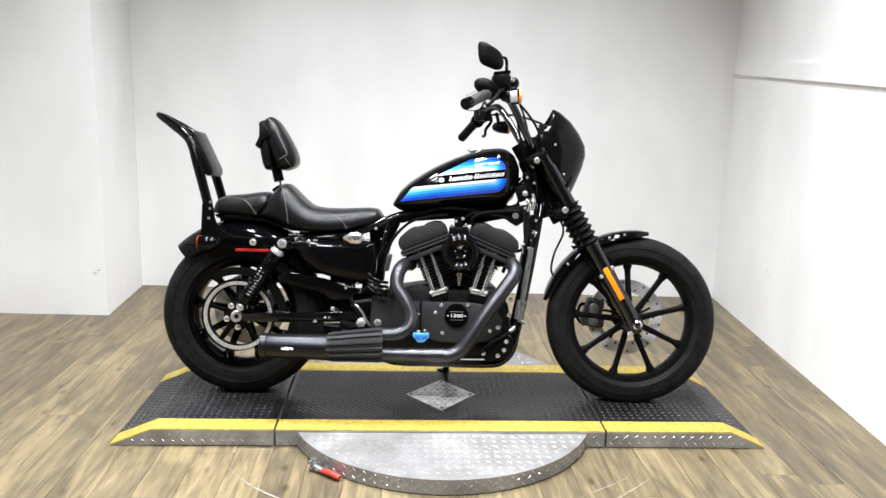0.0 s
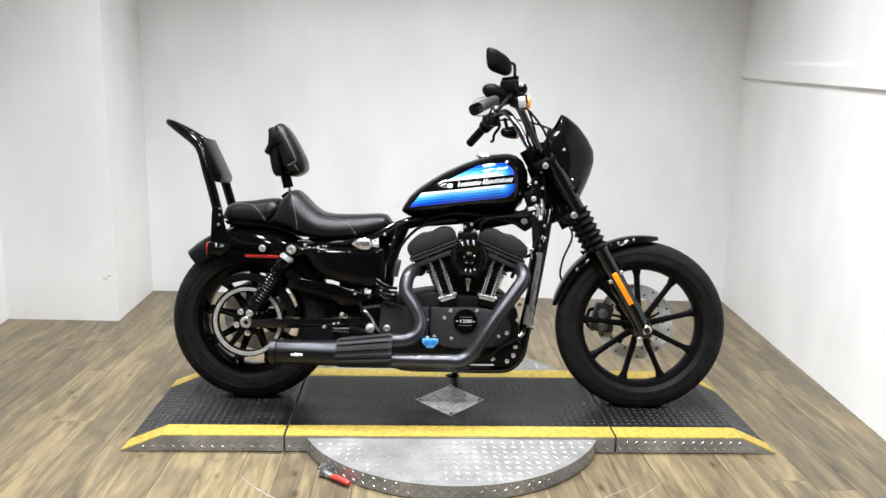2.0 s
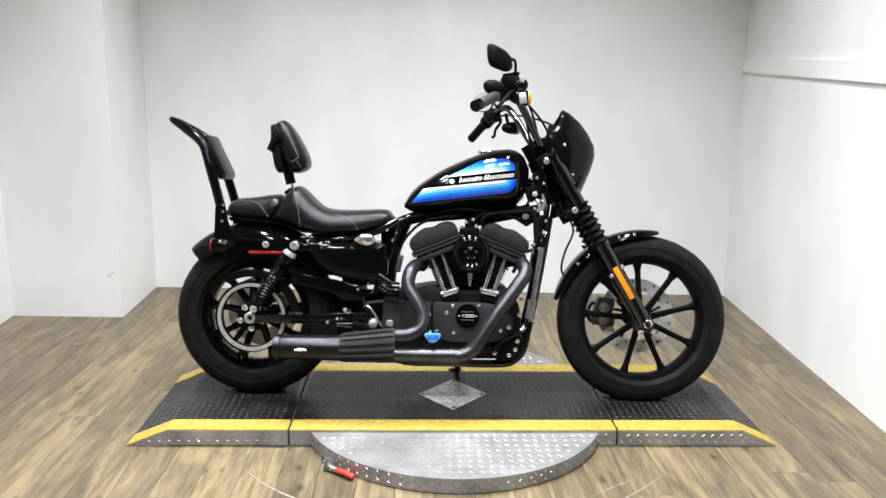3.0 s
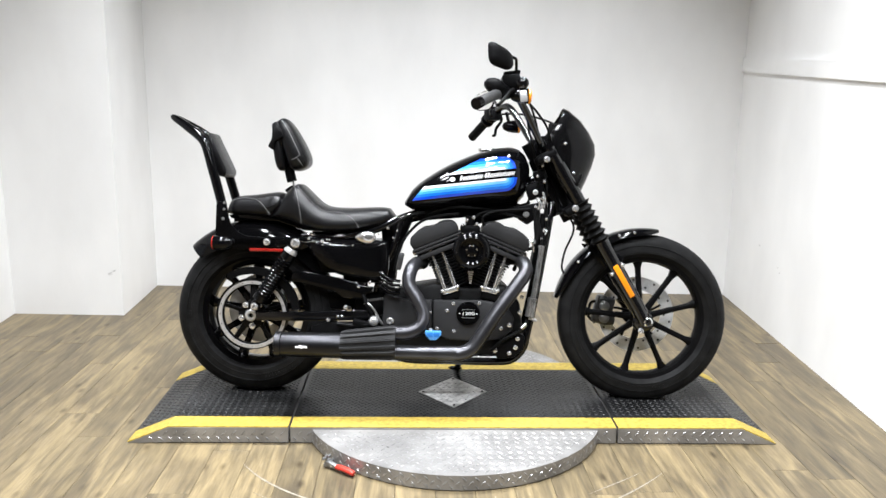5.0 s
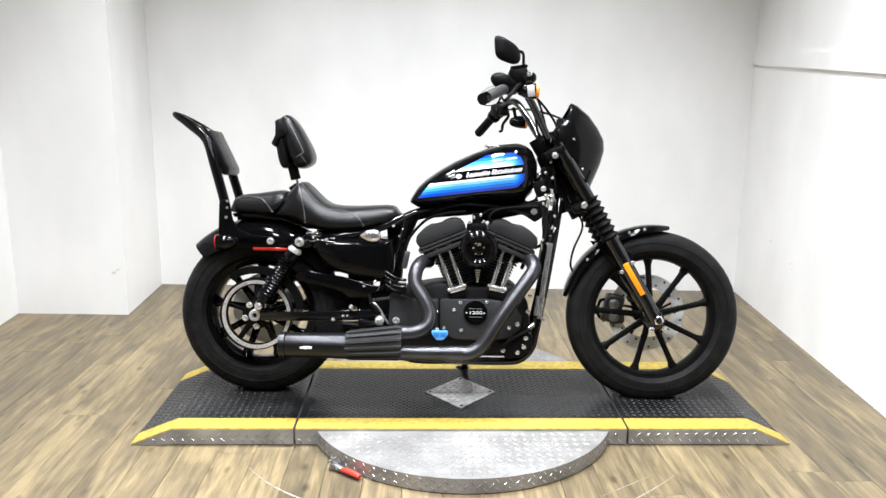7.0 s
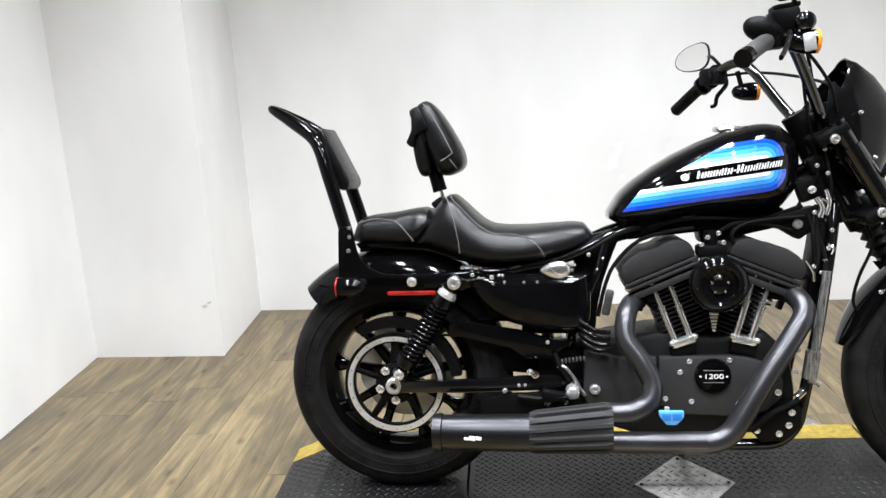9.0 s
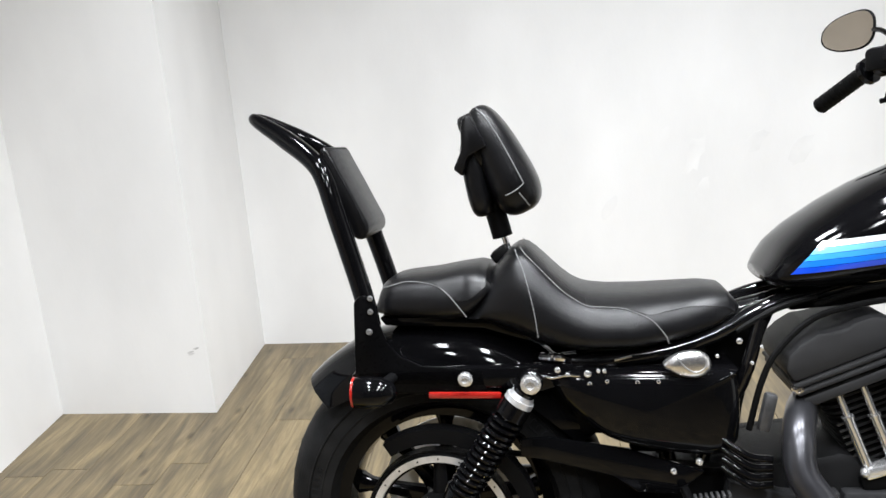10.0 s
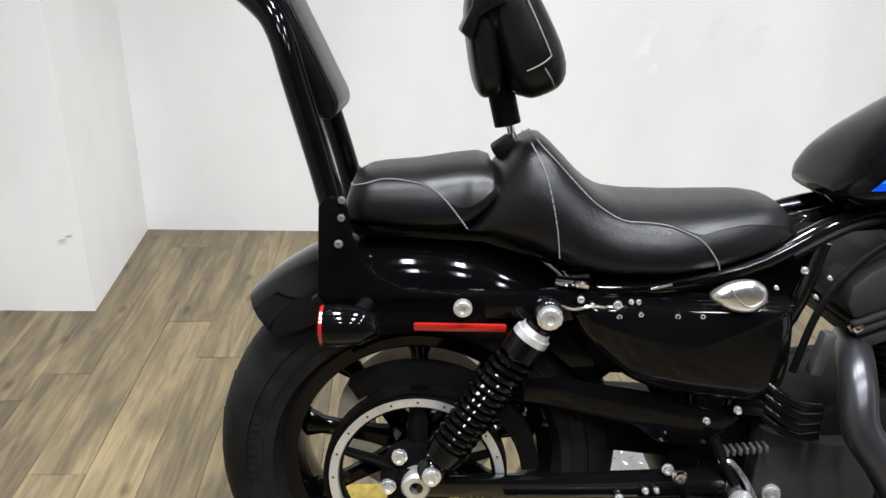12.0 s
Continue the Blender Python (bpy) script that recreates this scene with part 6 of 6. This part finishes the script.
    # collector with ribs along it
    bm = B()
    loops = []
    for i in range(13):
        u = i / 12
        x = -0.190 - 0.20 * u
        zc, hh, hw = 0.243 - 0.014 * u, 0.060 - 0.011 * u, 0.047
        row = []
        for k in range(96):
            a = 2 * math.pi * k / 96
            rr = 1.0 + 0.075 * (1 if math.sin(a * 14) > 0 else -1) * (0.0 if i in (0, 12) else 1)
            row.append((x, -0.247 + hw * rr * math.cos(a), zc + hh * rr * math.sin(a)))
        loops.append(row)
    rings(bm, loops)
    part("collector", bm, MATTE, ex, "ribbed black collector cover", angle=20)
    bm = B()
    lathe(bm, [(0.046, -0.383), (0.0465, -0.40), (0.045, -0.48), (0.044, -0.59), (0.043, -0.605), (0.047, -0.607), (0.047, -0.628), (0.042, -0.630), (0.034, -0.628), (0.032, -0.56)], (0, -0.247, 0.227), 40, "x")
    can = part("muffler", bm, CAN, ex, "satin black muffler with white emblem")
    bm = B()
    for k, (dx, dz, w, h) in enumerate(((-0.018, 0.0, 0.012, 0.007), (-0.004, 0.001, 0.016, 0.011), (0.012, 0.001, 0.014, 0.009))):
        box(bm, (-0.525 + dx, -0.2925, 0.226 + dz), (w, 0.003, h), 0.001, tilt(8))
    part("emblem_bar", bm, DECAL, can, "white emblem bars")
    # blue bracket
    bm = B()
    slab(bm, [(-0.083, 0.294), (-0.026, 0.294), (-0.026, 0.280), (-0.033, 0.271), (-0.044, 0.261), (-0.066, 0.261), (-0.074, 0.271), (-0.083, 0.282)], -0.282, -0.268, 0.002)
    bb = part("blue_bracket", bm, BLUEPL, bike, "blue anodised bracket above the exhaust")
    # darker blue plates paint the shade inside the two compartments
    bm = B()
    box(bm, (-0.0665, -0.2825, 0.281), (0.022, 0.003, 0.017), 0.001)
    box(bm, (-0.0420, -0.2825, 0.281), (0.022, 0.003, 0.017), 0.001)
    part("slot", bm, BLUEDARK, bb)
    bm = B()
    rod(bm, (-0.053, -0.245, 0.278), (-0.053, -0.274, 0.278), 0.006)
    rod(bm, (-0.064, -0.272, 0.293), (-0.064, -0.272, 0.302), 0.006)
    part("stud", bm, ALU, bb)
    # muffler hanger
    bm = B()
    slab(bm, [(-0.52, 0.275), (-0.46, 0.292), (-0.30, 0.300), (-0.26, 0.28), (-0.26, 0.19), (-0.38, 0.185), (-0.52, 0.205)], -0.132, -0.118, 0.004)
    part("muffler_hanger", bm, SATIN, ex)
    # foot controls
    bm = B()
    rod(bm, (-0.281, -0.11, 0.306), (-0.281, -0.150, 0.306), 0.012)
    rod(bm, (-0.281, -0.146, 0.306), (-0.281, -0.172, 0.306), 0.0185, 0.0165, 24)
    ball(bm, (-0.281, -0.170, 0.306), (0.0165, 0.008, 0.0165))
    part("pivot_cap", bm, SATINCHROME, bike, "round chrome pivot cap")
    bm = B()
    box(bm, (-0.33, -0.15, 0.295), (0.06, 0.03, 0.022), 0.004, tilt(10))
    tube(bm, [(-0.29, -0.14, 0.33), (-0.31, -0.14, 0.365), (-0.325, -0.13, 0.40)], 0.008, 8)
    tube(bm, [(-0.42, -0.15, 0.29), (-0.35, -0.155, 0.285), (-0.27, -0.16, 0.295)], 0.009, 8)
    part("peg_bracket", bm, SATIN, bike, "black footpeg bracket")
    bm = B()
    tube(bm, [(-0.318, -0.14, 0.368), (-0.300, -0.143, 0.366), (-0.278, -0.145, 0.340), (-0.262, -0.145, 0.312), (-0.250, -0.143, 0.292)], 0.0045, 8, 5)
    part("brake_arm", bm, STREAK, bike, "brushed steel brake arm")
    for x, z in ((-0.375, 0.349), (-0.335, 0.29), (-0.345, 0.276)):
        bolt(bike, (x, -0.15, z), 0.0085, CHROME, 0.010)
    for x, z, r in ((-0.455, 0.303, 0.0055), (-0.418, 0.317, 0.004), (-0.402, 0.318, 0.0035), (-0.389, 0.352, 0.007), (-0.300, 0.448, 0.0045), (-0.342, 0.431, 0.004), (-0.31, 0.285, 0.006), (-0.298, 0.273, 0.005)):
        bolt(bike, (x, -0.138, z), r, SATINCHROME, 0.008)


rear_wheel()
front_wheel()
fork()
front_end()
handlebar()
tank()
seats()
rear_end()
frame_parts()
engine()


# ---- the plank floor, piece by piece ----
def floor():
    bm = B()
    box(bm, (-0.26, -1.45, -0.062), (4.5, 6.7, 0.1))
    base = tagged(part("floor", bm, FRAMEW, smooth=False), "greige wood plank floor with grey-brown grain", "floor", kind="structure")
    turn = radians(FLOOR_TURN)
    w, ln, gap = 0.127, 1.22, 0.0010
    bm = B()
    box(bm, (0, 0, -0.006), (w - gap, ln - gap, 0.012), 0.0006, None, 1)
    me = finish("plank", bm, PLANK, False)
    rng = random.Random(7)
    M = Matrix.Rotation(turn, 4, "Z")
    far = []
    for i in range(-23, 24):
        shift = rng.random() * ln
        for j in range(-6, 4):
            p = M @ Vector((i * w, j * ln + shift, 0))
            if not (-2.44 < p.x < 1.93 and -5.2 < p.y < 2.4):
                continue
            if p.y > -2.2 and p.y + ln / 2 < 1.86:
                ob = new("plank", me)
                ob.parent = base
                ob.matrix_basis = Matrix.Translation((p.x, p.y, rng.uniform(-0.0004, 0.0003))) @ M
            else:
                far.append(p)
    bm = B()
    for p in far:
        y0, y1 = max(p.y - ln / 2 + gap, -4.78), min(p.y + ln / 2 - gap, 1.88)
        if y1 - y0 > 0.02:
            box(bm, (p.x, (y0 + y1) / 2, -0.006), (w - gap, y1 - y0, 0.012))
    ob = part("far_planks", bm, PLANK, base, smooth=False)
    ob["kind"] = "stuff"


FLOOR_TURN = 0.0
floor()
